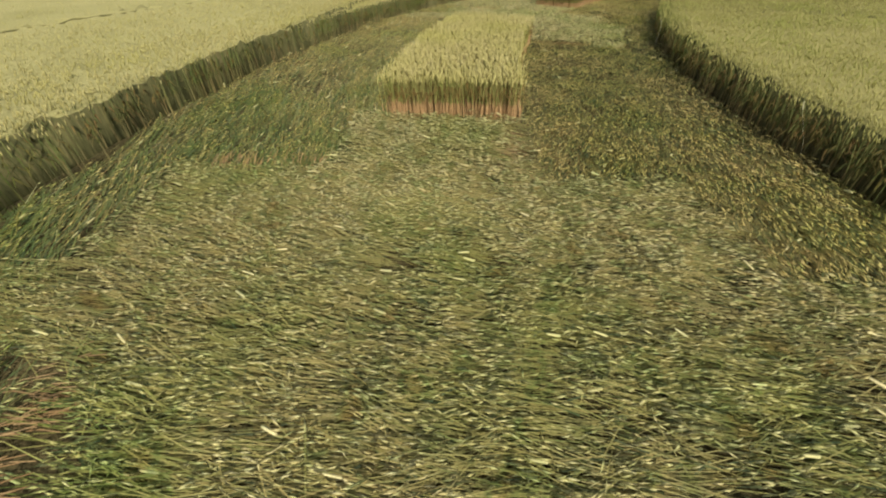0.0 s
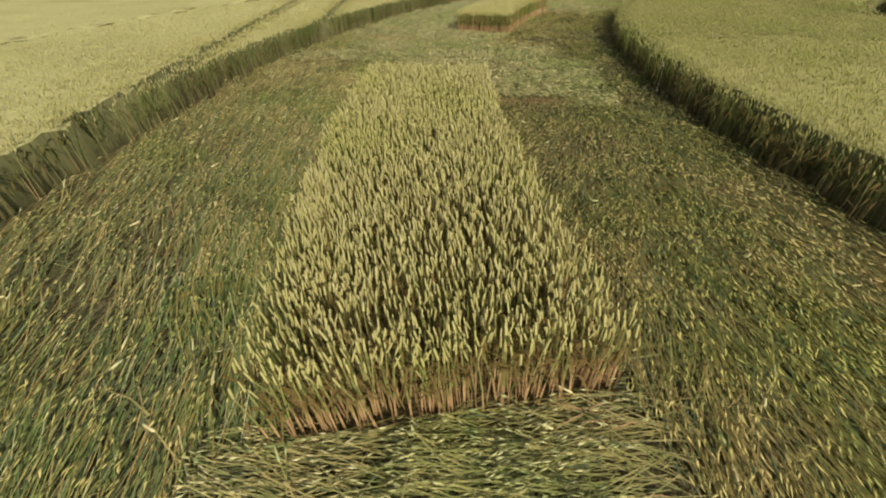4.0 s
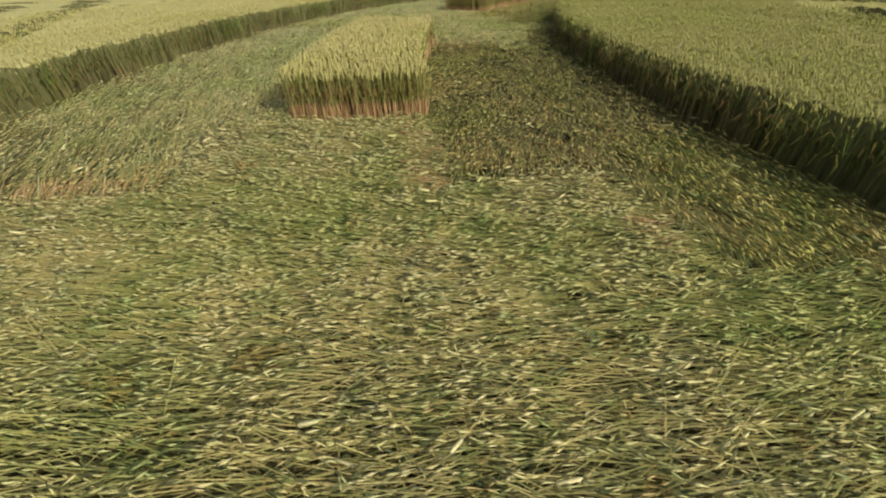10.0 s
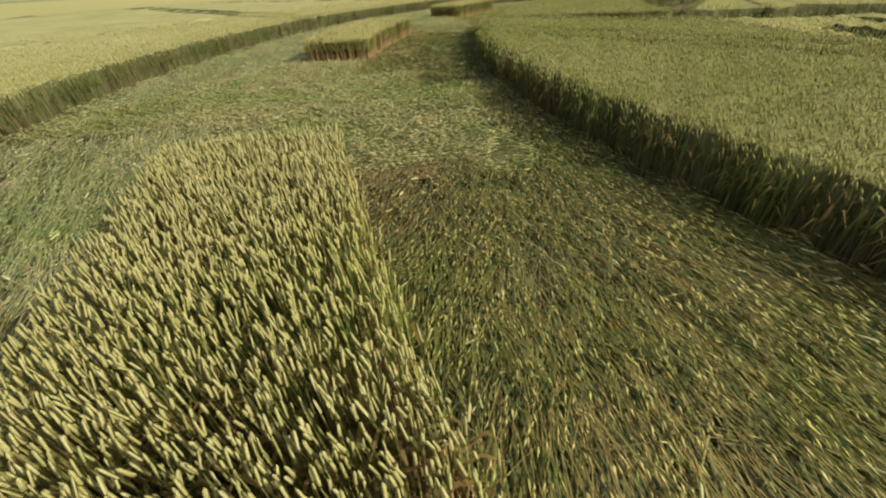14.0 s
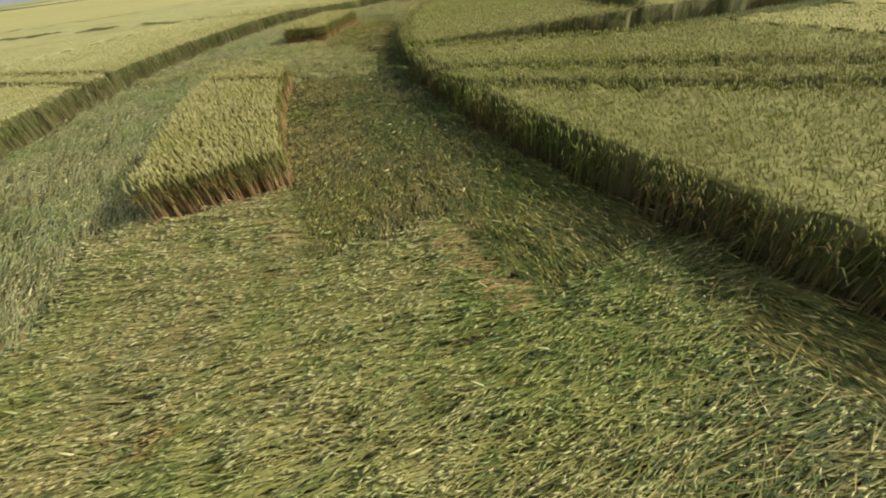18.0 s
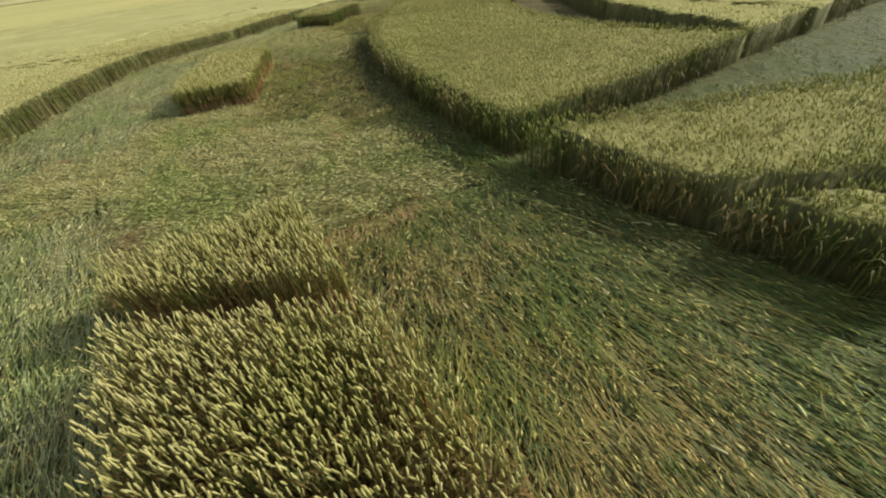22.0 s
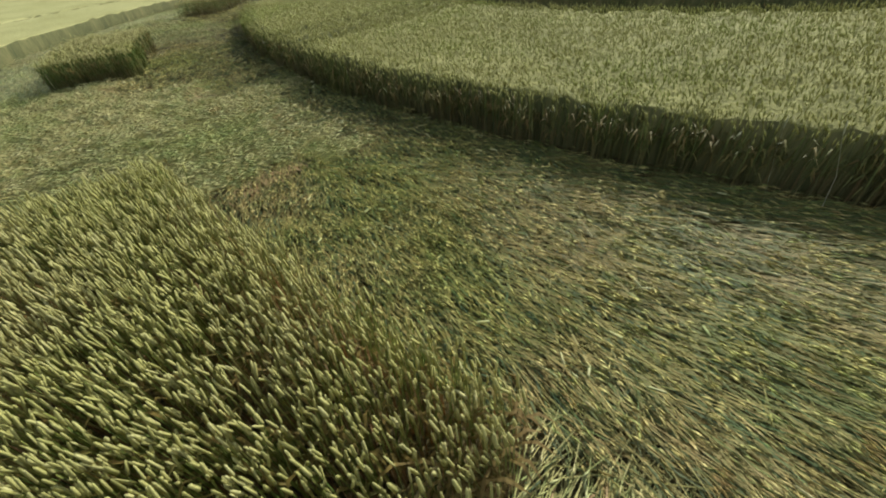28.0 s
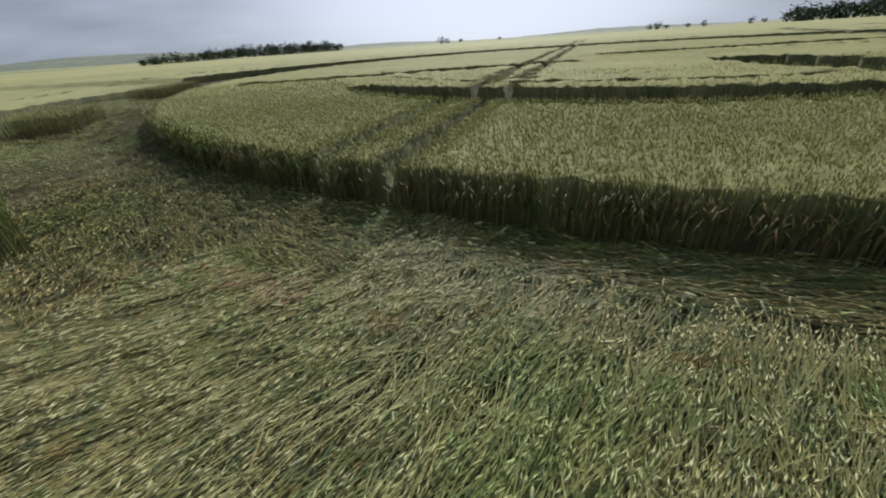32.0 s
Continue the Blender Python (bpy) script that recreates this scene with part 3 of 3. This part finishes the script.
rng = np.random.default_rng(21)
canopy("canopy", 1, 20.0, 27.75, 25, 140, 0.16, 0.675, LEAFAGE, inner, rng, 0.035)
canopy("canopy", 1, 16.6, 20.1, 25, 140, 0.16, 0.685, CANOPY_GREENER, inner, rng, 0.03)
canopy("canopy", 1, 16.6, 27.75, 139, 386, 0.40, 0.68, CANOPY_GREENER, inner, rng, 0.03)
canopy("canopy", 1, 0.05, 17.0, 0, 361, 0.30, 0.72, CANOPY_GREENER, inner, rng, 0.03)
canopy("canopy", 2, 38.35, 46.5, -15, 125, 0.22, 0.68, CANOPY, outer, rng, 0.03)
canopy("canopy", 2, 38.35, 46.5, 124, 346, 0.50, 0.67, CANOPY, outer, rng, 0.03)
canopy("canopy", 2, 46.0, 80.0, 0, 361, 0.70, 0.69, CANOPY, outer, rng, 0.03)
part("far_canopy", disc_mesh("far_canopy", [79.5, 110, 160, 240, 330], lambda r: 0.70, FAR_CROP), outer, "", "stuff")


# ---- flattened wheat ----
LOOSE = []
for k in range(8):
    rng = np.random.default_rng(80 + k)
    ln = 0.42
    pts = np.array([[[-0.3, 0, -0.02], [-0.05, rng.normal(0, 0.02), 0.015], [ln * 0.5, rng.normal(0, 0.03), 0.0]]])
    sd = np.array([[[0, 0.006, 0], [0, 0.0055, 0], [0, 0.004, 0]]])
    way = unit(np.array([[1.0, rng.normal(0, 0.2), rng.normal(0.05, 0.1)]]))
    LOOSE.append(joined([ears(rng, pts[:, 2], way, np.array([0.13]), np.array([0.014]), EAR_FINE), ribbons(pts, sd)], [EAR_LAID, STEM_LAID], [0, 1]))


def lie(z, a, r, rng):
    """The way in which the stalks point, by zone and angle. Across the ring the lay turns over from inward to outward."""
    ar = np.radians(a)
    outward = np.stack([-np.cos(ar), np.sin(ar)], 1)
    onward = np.stack([np.sin(ar), np.cos(ar)], 1)
    past = np.full(a.shape, 99.0)
    for b in BLOCKS:
        past = np.where(a > b[1] - 1.5, a - b[1], past)
    inward = past + rng.normal(0, 1.6, a.shape) < 5.2
    cross = np.where(inward[:, None], -outward - 0.36 * onward, outward + 0.10 * onward)
    return np.where(np.isin(z, (1, 4))[:, None], cross, np.where((z == 2)[:, None], np.clip(0.14 + 0.11 * (r - 28.5), 0.08, 0.45)[:, None] * outward - onward, onward))


def flat_stalks(rng, x, y, d, swirl, lift, leafy=0.4, eared=1.0, thin=False):
    """Stems, leaves and ears of stalks pressed flat with their middles at x, y, pointing along d."""
    m = len(x)
    turn = swirl + rng.normal(0, 0.15, m) + np.where(rng.uniform(size=m) < 0.05, rng.normal(0, 0.8, m), 0)
    c, s = np.cos(turn), np.sin(turn)
    d = np.stack([d[:, 0] * c - d[:, 1] * s, d[:, 0] * s + d[:, 1] * c], 1)
    d3 = unit(np.concatenate([d, np.zeros((m, 1))], 1))
    across = np.stack([-d3[:, 1], d3[:, 0], np.zeros(m)], 1)
    length = rng.uniform(0.26, 0.50, m) if thin else rng.uniform(0.34, 0.62, m)
    mid = np.stack([x, y, np.zeros(m)], 1)
    root = mid - d3 * length[:, None] + across * rng.normal(0, 0.03, m)[:, None]
    root[:, 2] = 0.035 + lift * 0.4 + rng.uniform(0, 0.04, m)
    neck = mid.copy()
    neck[:, 2] = 0.075 + lift + rng.uniform(0, 0.08, m)
    side = across[:, None, :] * np.array([0.0038, 0.0028])[None, :, None]
    stems = ribbons(np.stack([root, neck], 1), side)
    k = k_ear = rng.uniform(size=m) < eared
    n = int(k.sum())
    way = unit(d3[k] + rng.normal(0, 0.12, (n, 3)) * np.array([1, 1, 0.9]))
    heads = ears(rng, neck[k], way, rng.uniform(0.085, 0.125, n), rng.uniform(0.0085, 0.0125, n) * 0.76, EAR_FLAT)
    k = rng.uniform(size=m) < leafy
    base = mid[k] + np.array([0, 0, 0.085])
    base[:, 2] += rng.uniform(0, 0.045, k.sum())
    aim = unit(d3[k] + rng.normal(0, 0.25, (k.sum(), 3)) * np.array([1, 1, 0.1]))
    ac = np.stack([-aim[:, 1], aim[:, 0], np.zeros(k.sum())], 1)
    reach = rng.uniform(0.07, 0.13, k.sum())[:, None]
    leaves = ribbons(np.stack([base - aim * reach, base + aim * reach], 1), ac[:, None, :] * np.array([0.008, 0.003])[None, :, None])
    return stems, heads, leaves, k_ear


def panel(thing, stems, heads, leaves, k_ear, stem_mat):
    sv, sf = stems
    part("stem_mass", mesh_of("stem_mass", sv, sf, [STEM_LAID, STEM_DARK_GREEN, STEM_PALE, STEM_LANE], stem_mat), thing, "flattened yellow-green stems", "stuff")
    part("ear_mass", mesh_of("ear_mass", *heads, [EAR_LAID, EAR_DARK_GREEN, EAR_LANE], np.repeat(np.where(stem_mat == 3, 2, np.where(stem_mat == 1, 1, 0))[k_ear], len(heads[1]) // int(k_ear.sum())), True), thing, "pale ears of the flattened wheat", "stuff")
    part("leaf_mass", mesh_of("leaf_mass", *leaves, [LEAF_LAID]), thing, "bent green leaves among the stems", "stuff")


# where the flattened stalks are rooted, bare straw shows: inner and outer radius, angles, and the way the straw points
ROOTS = []
for k in range(5):
    e, s = BLOCKS[k][1], BLOCKS[k + 1][0]
    ROOTS += [(31.72, 32.02, s - 4.3, s - 0.1, 1, 0, 1.0), (34.8, 36.4, s - 3.5, s - 3.15, 0, 1, 0.5)]
    if k == 0:
        ROOTS += [(35.7, 36.0, s - 12.0, s - 8.4, -1, 0, 1.2)]
    if k:
        ROOTS += [(30.2, 31.7, e - 0.8, e - 0.25, 0, -1, 1.3), (29.95, 30.25, s - 7.7, s - 4.4, 1, 0, 0.8), (33.7, 34.1, e + 0.2, e + 3.2, -1, 0, 1.3 if k < 3 else 0.6)]


def at_roots(r, a):
    hit = np.zeros(r.shape, bool)
    wave = 0.07 * np.sin(a * 7.3) + 0.05 * np.sin(a * 17.0)
    for r0, r1, a0, a1, out, on, full in ROOTS:
        hit |= (full > 0.4) & (r > r0 - 0.06 + wave * abs(out)) & (r < r1 + wave * 2 * abs(out)) & (a > a0) & (a < a1)
    return hit


def laid(name, label, seed, r0, r1, a0, a1, per_m2, want, loose=0, eared=1.0):
    """Wheat pressed flat in tufts; want picks the lie of the zone."""
    rng = np.random.default_rng(seed)
    tuft = 9
    cxs, cys = scatter(rng, r0, r1, a0, a1, per_m2 / tuft)
    n = len(cxs)
    swirl, lift = rng.normal(0, 0.18, n), np.abs(rng.normal(0, 0.045, n))
    x = np.repeat(cxs, tuft) + rng.normal(0, 0.085 if 1 in want else 0.12, n * tuft)
    y = np.repeat(cys, tuft) + rng.normal(0, 0.085 if 1 in want else 0.12, n * tuft)
    r, a = polar(x, y)
    z = zone(r, a)
    keep = np.isin(z, want) & (disc_or_field(x, y) == 0) & (r > R_IN - 0.1) & (r < R_OUT + 0.1)
    keep &= ~(at_roots(r, a) & (rng.uniform(size=len(r)) < 0.62)) & ((r < 35.5) | (rng.uniform(size=len(r)) < 0.65)) & ((a < 108) | (rng.uniform(size=len(r)) < 0.85))
    x, y, a, z = x[keep], y[keep], a[keep], z[keep]
    d = lie(z, a, polar(x, y)[0], rng)
    thing = tagged(new(name), label, "flattened wheat", "flattened wheat of the ring", "stuff")
    # more dark green stalks towards the inner edge
    rim = rng.uniform(size=len(x)) < np.clip((29.9 + 1.3 * np.clip((a - 38) / 15, 0, 1) * np.clip((82 - a) / 10, 0, 1) + 0.4 * np.sin(a * 1.7) - polar(x, y)[0]) / 2.4, 0.0 if 1 in want else 0.08, 0.95) * np.where(np.isin(z, (1, 4)), 0.6, np.clip(0.5 + (a - 55) / 30, 0.5, 1.0)) * np.clip(0.35 + a / 30, 0.35, 1.0)
    # outer lane coloured darker at low angles, for the shade between its stems
    rim |= (z == 3) & (rng.uniform(size=len(x)) < np.clip((22 - a) / 30, 0, 0.7))
    leafy = np.where(rim, 1.2, 0.25 if 1 in want else 0.6)
    # outer lane stems turn paler with the angle, as the side sun would make them
    panel(thing, *flat_stalks(rng, x, y, d, np.repeat(swirl, tuft)[keep], np.repeat(lift, tuft)[keep], leafy, np.where(rim, np.where(z == 3, 0.5, 0.8) * eared, eared), eared < 0.9), np.where(rim, 1, np.where((z == 3) & (rng.uniform(size=len(x)) < np.clip((a - 28) / 40, 0.1, 0.6)), 2, np.where((z == 2) | ((z == 3) & (a < 30)), 3, 0))))
    for k in rng.choice(len(x), min(loose, len(x)), False):
        ob = part("loose_stalk", LOOSE[k % 8], thing)
        ob.matrix_world = pose(x[k], y[k], rng.uniform(0.12, 0.15), 0, rng.normal(-4, 6), math.degrees(math.atan2(d[k, 1], d[k, 0])) + rng.normal(0, 26))
    return thing


for k in range(5):
    a0, a1 = -8.0 + 25.0 * k, 17.0 + 25.0 * k
    laid("cross_laid_wheat", "wheat pressed flat across the ring in a woven lay", 300 + k, 28.0, 38.0, a0, a1, 500, (1, 4), 130)
    laid("inner_lane", "lane of wheat pressed flat along the inner edge", 320 + k, 28.0, 33.0, a0, a1, 420, (2,), 110, 0.92)
    laid("outer_lane", "lane of wheat pressed flat along the outer edge", 340 + k, 33.0, 38.0, a0, a1, 320, (3,), 80, 0.85)
laid("far_laid_wheat", "wheat pressed flat on the far part of the ring", 370, 28.0, 38.0, 117, 160, 190, (1, 2, 3, 4))

# rows of bare brown straw where the flattened stalks are rooted
def bare_roots(seed, lines):
    rng = np.random.default_rng(seed)
    xs, ys, ds = [], [], []
    for r0, r1, a0, a1, out, on, full in lines:
        area = (abs(r1 - r0) + 0.15) * (abs(a1 - a0) * 0.56 + 0.15)
        n = int(area * 330 * full)
        r, a = rng.uniform(r0 - 0.05, r1 - 0.05, n), rng.uniform(a0, a1, n)
        patchy = np.sin(r * 3.1 + a0) + np.sin(a * 2.3 + r0) + rng.normal(0, 0.7, n) > -0.4
        r, a = r[patchy], a[patchy]
        if out < 0:
            r = r + 0.2
        r = r + 0.07 * np.sin(a * 7.3) + 0.05 * np.sin(a * 17.0)
        x, y = cart(r, a)
        ar = np.radians(a)
        d = out * np.stack([-np.cos(ar), np.sin(ar)], 1) + on * np.stack([np.sin(ar), np.cos(ar)], 1)
        xs.append(x), ys.append(y), ds.append(d)
    x, y, d = np.concatenate(xs), np.concatenate(ys), np.concatenate(ds)
    n = len(x)
    d = d + rng.normal(0, 0.22, d.shape)
    d3 = unit(np.concatenate([d, np.zeros((n, 1))], 1))
    ln = rng.uniform(0.16, 0.38, n)[:, None]
    root = np.stack([x, y, rng.uniform(0.03, 0.09, n)], 1)
    tip = root + d3 * ln
    tip[:, 2] = rng.uniform(0.11, 0.19, n)
    mid = (root + tip) / 2 + np.array([0, 0, 0.03])
    across = np.stack([-d3[:, 1], d3[:, 0], np.zeros(n)], 1)
    thing = tagged(new("bare_straw"), "bare brown straw at the roots of flattened wheat", "straw", "bare straw along the lay's edges", "stuff")
    part("straw", mesh_of("straw", *ribbons(np.stack([root, mid, tip], 1), across[:, None, :] * np.array([0.005, 0.005, 0.0035])[None, :, None]), [STRAW]), thing, "", "stuff")


for k, line in enumerate(ROOTS):
    bare_roots(420 + k, [line])

# the wedge-shaped path into the disc
rng = np.random.default_rng(390)
wx, wy = rng.uniform(24.2, 30.8, 26000), rng.uniform(12.0, 31.6, 26000)
keep = inside(wx, wy, WEDGE)
wx, wy = wx[keep], wy[keep]
wd = np.tile(np.array([[0.93, 0.30]]), (len(wx), 1))
wedge_path = tagged(new("wedge_path"), "wedge-shaped path of flattened wheat cut into the disc", "flattened wheat", "flattened wheat of the ring", "stuff")
panel(wedge_path, *flat_stalks(rng, wx, wy, wd, np.zeros(len(wx)), np.zeros(len(wx)), 0.8, 0.3, True), np.where(rng.uniform(size=len(wx)) < 0.85, 1, 2))

# trodden stalks under the flattened wheat, and in the cut paths: a sheet coloured dark for gap shade
rng = np.random.default_rng(50)


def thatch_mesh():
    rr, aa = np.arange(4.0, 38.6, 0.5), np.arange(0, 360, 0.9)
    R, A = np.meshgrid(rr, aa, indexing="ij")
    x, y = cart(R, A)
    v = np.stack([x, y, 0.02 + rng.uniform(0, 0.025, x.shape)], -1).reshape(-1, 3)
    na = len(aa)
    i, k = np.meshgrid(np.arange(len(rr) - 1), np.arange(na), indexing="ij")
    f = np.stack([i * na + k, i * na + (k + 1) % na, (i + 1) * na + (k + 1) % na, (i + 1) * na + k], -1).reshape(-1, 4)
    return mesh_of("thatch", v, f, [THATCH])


tagged(new("thatch", thatch_mesh()), "matted stalks under the flattened wheat, darkened for the shade in its gaps", "thatch", "", "stuff")


# ---- far off: fields, hills, trees ----
tagged(new("far_fields", disc_mesh("far_fields", [325, 500, 900, 1600, 3500], lambda r: 0.5, FAR_FIELDS)), "distant plots of ripe and green crops", "fields", "", "structure")


def away(az, dist):
    """A place at a compass angle and distance from the end of the flight."""
    return 39.2 + dist * math.sin(math.radians(az)), 36.0 + dist * math.cos(math.radians(az))


def hills():
    v, f = [], []
    rng = random.Random(4)
    n = 90
    for k in range(n + 1):
        az = 95 + 150 * k / n
        top = 10 + 26 * math.exp(-((az - 128) / 14) ** 2) + 9 * math.sin(az * 0.21) + rng.uniform(-2, 2)
        for dist, z in ((1900, -2.0), (2300, max(top * 0.6, 1)), (2800, max(top, 2)), (3400, -2.0)):
            x, y = away(az, dist)
            v.append((x, y, z))
    for k in range(n):
        for j in range(3):
            a = k * 4 + j
            f.append((a, a + 1, a + 5, a + 4))
    return mesh_of("far_hills", np.array(v), np.array(f), [HILL])


tagged(new("far_hills", hills()), "hazy far hills along the horizon", "hills", "", "structure")


def crown_mesh(seed, leaves):
    """An uneven crown about one metre high and wide: clumps of small leaves with gaps."""
    rng = np.random.default_rng(seed)
    clumps = 16
    c = rng.normal(0, 1, (clumps, 3))
    c = unit(c) * rng.uniform(0.15, 0.38, (clumps, 1)) * np.array([1.15, 1.15, 1.1]) + np.array([0, 0, 0.42])
    which = rng.integers(0, clumps, leaves)
    p = c[which] + rng.normal(0, 0.085, (leaves, 3))
    n1 = unit(rng.normal(size=(leaves, 3)))
    n2 = unit(np.cross(n1, rng.normal(size=(leaves, 3))))
    sz = rng.uniform(0.025, 0.06, (leaves, 1))
    v = np.stack([p - n1 * sz, p + n2 * sz, p + n1 * sz, p - n2 * sz * 0.6], 1).reshape(-1, 3)
    return mesh_of("crown", v, np.arange(leaves * 4).reshape(-1, 4), [LEAVES])


def trunk_mesh():
    v, f = [], []
    limbs = [((0, 0, 0), (0.01, 0.0, 0.5), 0.035, 0.02), ((0, 0, 0.28), (0.22, 0.06, 0.62), 0.016, 0.006), ((0, 0, 0.3), (-0.2, 0.12, 0.66), 0.015, 0.006), ((0.0, 0, 0.34), (0.02, -0.2, 0.7), 0.014, 0.005)]
    for a, b, r0, r1 in limbs:
        o = len(v)
        for q, r in ((a, r0), (b, r1)):
            for s in range(6):
                t = 2 * math.pi * s / 6
                v.append((q[0] + r * math.cos(t), q[1] + r * math.sin(t), q[2]))
        for s in range(6):
            f.append((o + s, o + (s + 1) % 6, o + 6 + (s + 1) % 6, o + 6 + s))
    return mesh_of("trunk", np.array(v), np.array(f), [BARK])


CROWNS = [crown_mesh(900 + k, 320) for k in range(4)]
TRUNK = trunk_mesh()


def tree(x, y, h, wide, k, label, group):
    t = tagged(new("tree"), label, "tree", group)
    part("trunk", TRUNK, t)
    part("crown", CROWNS[k % 4], t)
    t.matrix_world = Matrix.Translation((x, y, 0.3)) @ Matrix.Rotation(k * 1.7, 4, "Z") @ Matrix.Diagonal((wide, wide, h, 1))
    return t


rr = random.Random(12)
for k in range(46):
    u = k / 45
    az = 130.6 + 21.5 * u + rr.uniform(-0.3, 0.3)
    h = (3.8 + 7.0 * min(1, u * 1.4)) * rr.uniform(0.75, 1.2)
    tree(*away(az, 225 + 270 * u + rr.uniform(-12, 12)), h, h * rr.uniform(1.2, 1.8), k, "dark leafy tree in a distant wood", "trees of the distant wood")
for k in range(24):
    u = k / 23
    az = 203.5 + 15 * u + rr.uniform(-0.3, 0.3)
    h = (9 + 7 * u) * rr.uniform(0.75, 1.2)
    tree(*away(az, 330 + rr.uniform(-15, 15)), h, h * rr.uniform(1.3, 1.9), k + 1, "dark broad tree at the field's far edge", "trees at the field's far edge")
for k, (az, d, h) in enumerate(((165.4, 560, 9), (166.3, 560, 7), (168.0, 570, 6), (173.0, 620, 5), (190.6, 560, 7), (191.5, 560, 9), (192.4, 565, 6), (194.5, 570, 6), (196.0, 570, 7), (200.3, 540, 7), (201.4, 540, 5), (204.0, 520, 6))):
    tree(*away(az, d), h, h * 1.3, k + 2, "small lone tree on the horizon", "lone trees on the horizon")


# ---- pale grasses that stand among the flattened wheat ----
def grass_mesh(seed):
    rng = np.random.default_rng(seed)
    top = np.array([rng.normal(0, 0.08), rng.normal(0, 0.08), 0.8])
    pts = np.array([[[0, 0, 0], [top[0] * 0.3, top[1] * 0.3, 0.45], top]])
    sd = np.array([[[0.003, 0, 0], [0.003, 0, 0], [0.002, 0, 0]]])
    return joined([ribbons(pts, sd), ears(rng, pts[:, 2], unit(np.array([[0.2, 0.1, 1.0]])), np.array([0.14]), np.array([0.008]), EAR_FINE)], [GRASS], [0, 0])


GRASSES = [grass_mesh(5 + k) for k in range(3)]
for k in range(12):
    inside_edge = k % 3 != 0
    gx, gy = cart(R_IN + rr.uniform(0.0, 0.2) if inside_edge else R_OUT - rr.uniform(0.1, 0.9), rr.uniform(-4, 112))
    g = tagged(new("grass_stalk", GRASSES[k % 3]), "pale dry grass stalk standing at the crop's edge", "grass", "grass stalks at the crop's edge")
    g.matrix_world = pose(gx, gy, 0, rr.uniform(-12, 12), rr.uniform(-12, 12), rr.uniform(0, 360)) @ Matrix.Diagonal((1, 1, rr.uniform(0.7, 1.1), 1))


# ---- the lie of the land: beyond the fifth block the outer side of the ring falls away a little ----
def fall(x, y):
    r, a = polar(x, y)
    u, w = np.clip((r - 33.2) / 5.0, 0, 1), np.clip((a - 98.0) / 18.0, 0, 1) * np.clip((200.0 - a) / 30.0, 0, 1)
    return -0.45 * u * u * (3 - 2 * u) * w * w * (3 - 2 * w)


for ob in list(scene.objects):
    if ob.type != "MESH":
        continue
    if ob.name.startswith("far_") and ob.parent is None or ob.parent is not None and ob.parent.name.startswith("wheat_stalk"):
        continue
    if ob.matrix_basis == Matrix.Identity(4) and (ob.parent is None or ob.parent.matrix_basis == Matrix.Identity(4)):
        co = np.empty(len(ob.data.vertices) * 3, dtype=np.float32)
        ob.data.vertices.foreach_get("co", co)
        co = co.reshape(-1, 3)
        co[:, 2] += fall(co[:, 0], co[:, 1])
        ob.data.vertices.foreach_set("co", co.ravel())
        ob.data.update()
    elif ob.parent is None or ob.parent.type == "EMPTY" and ob.parent.matrix_basis == Matrix.Identity(4):
        ob.location.z += float(fall(np.array([ob.location.x]), np.array([ob.location.y]))[0])
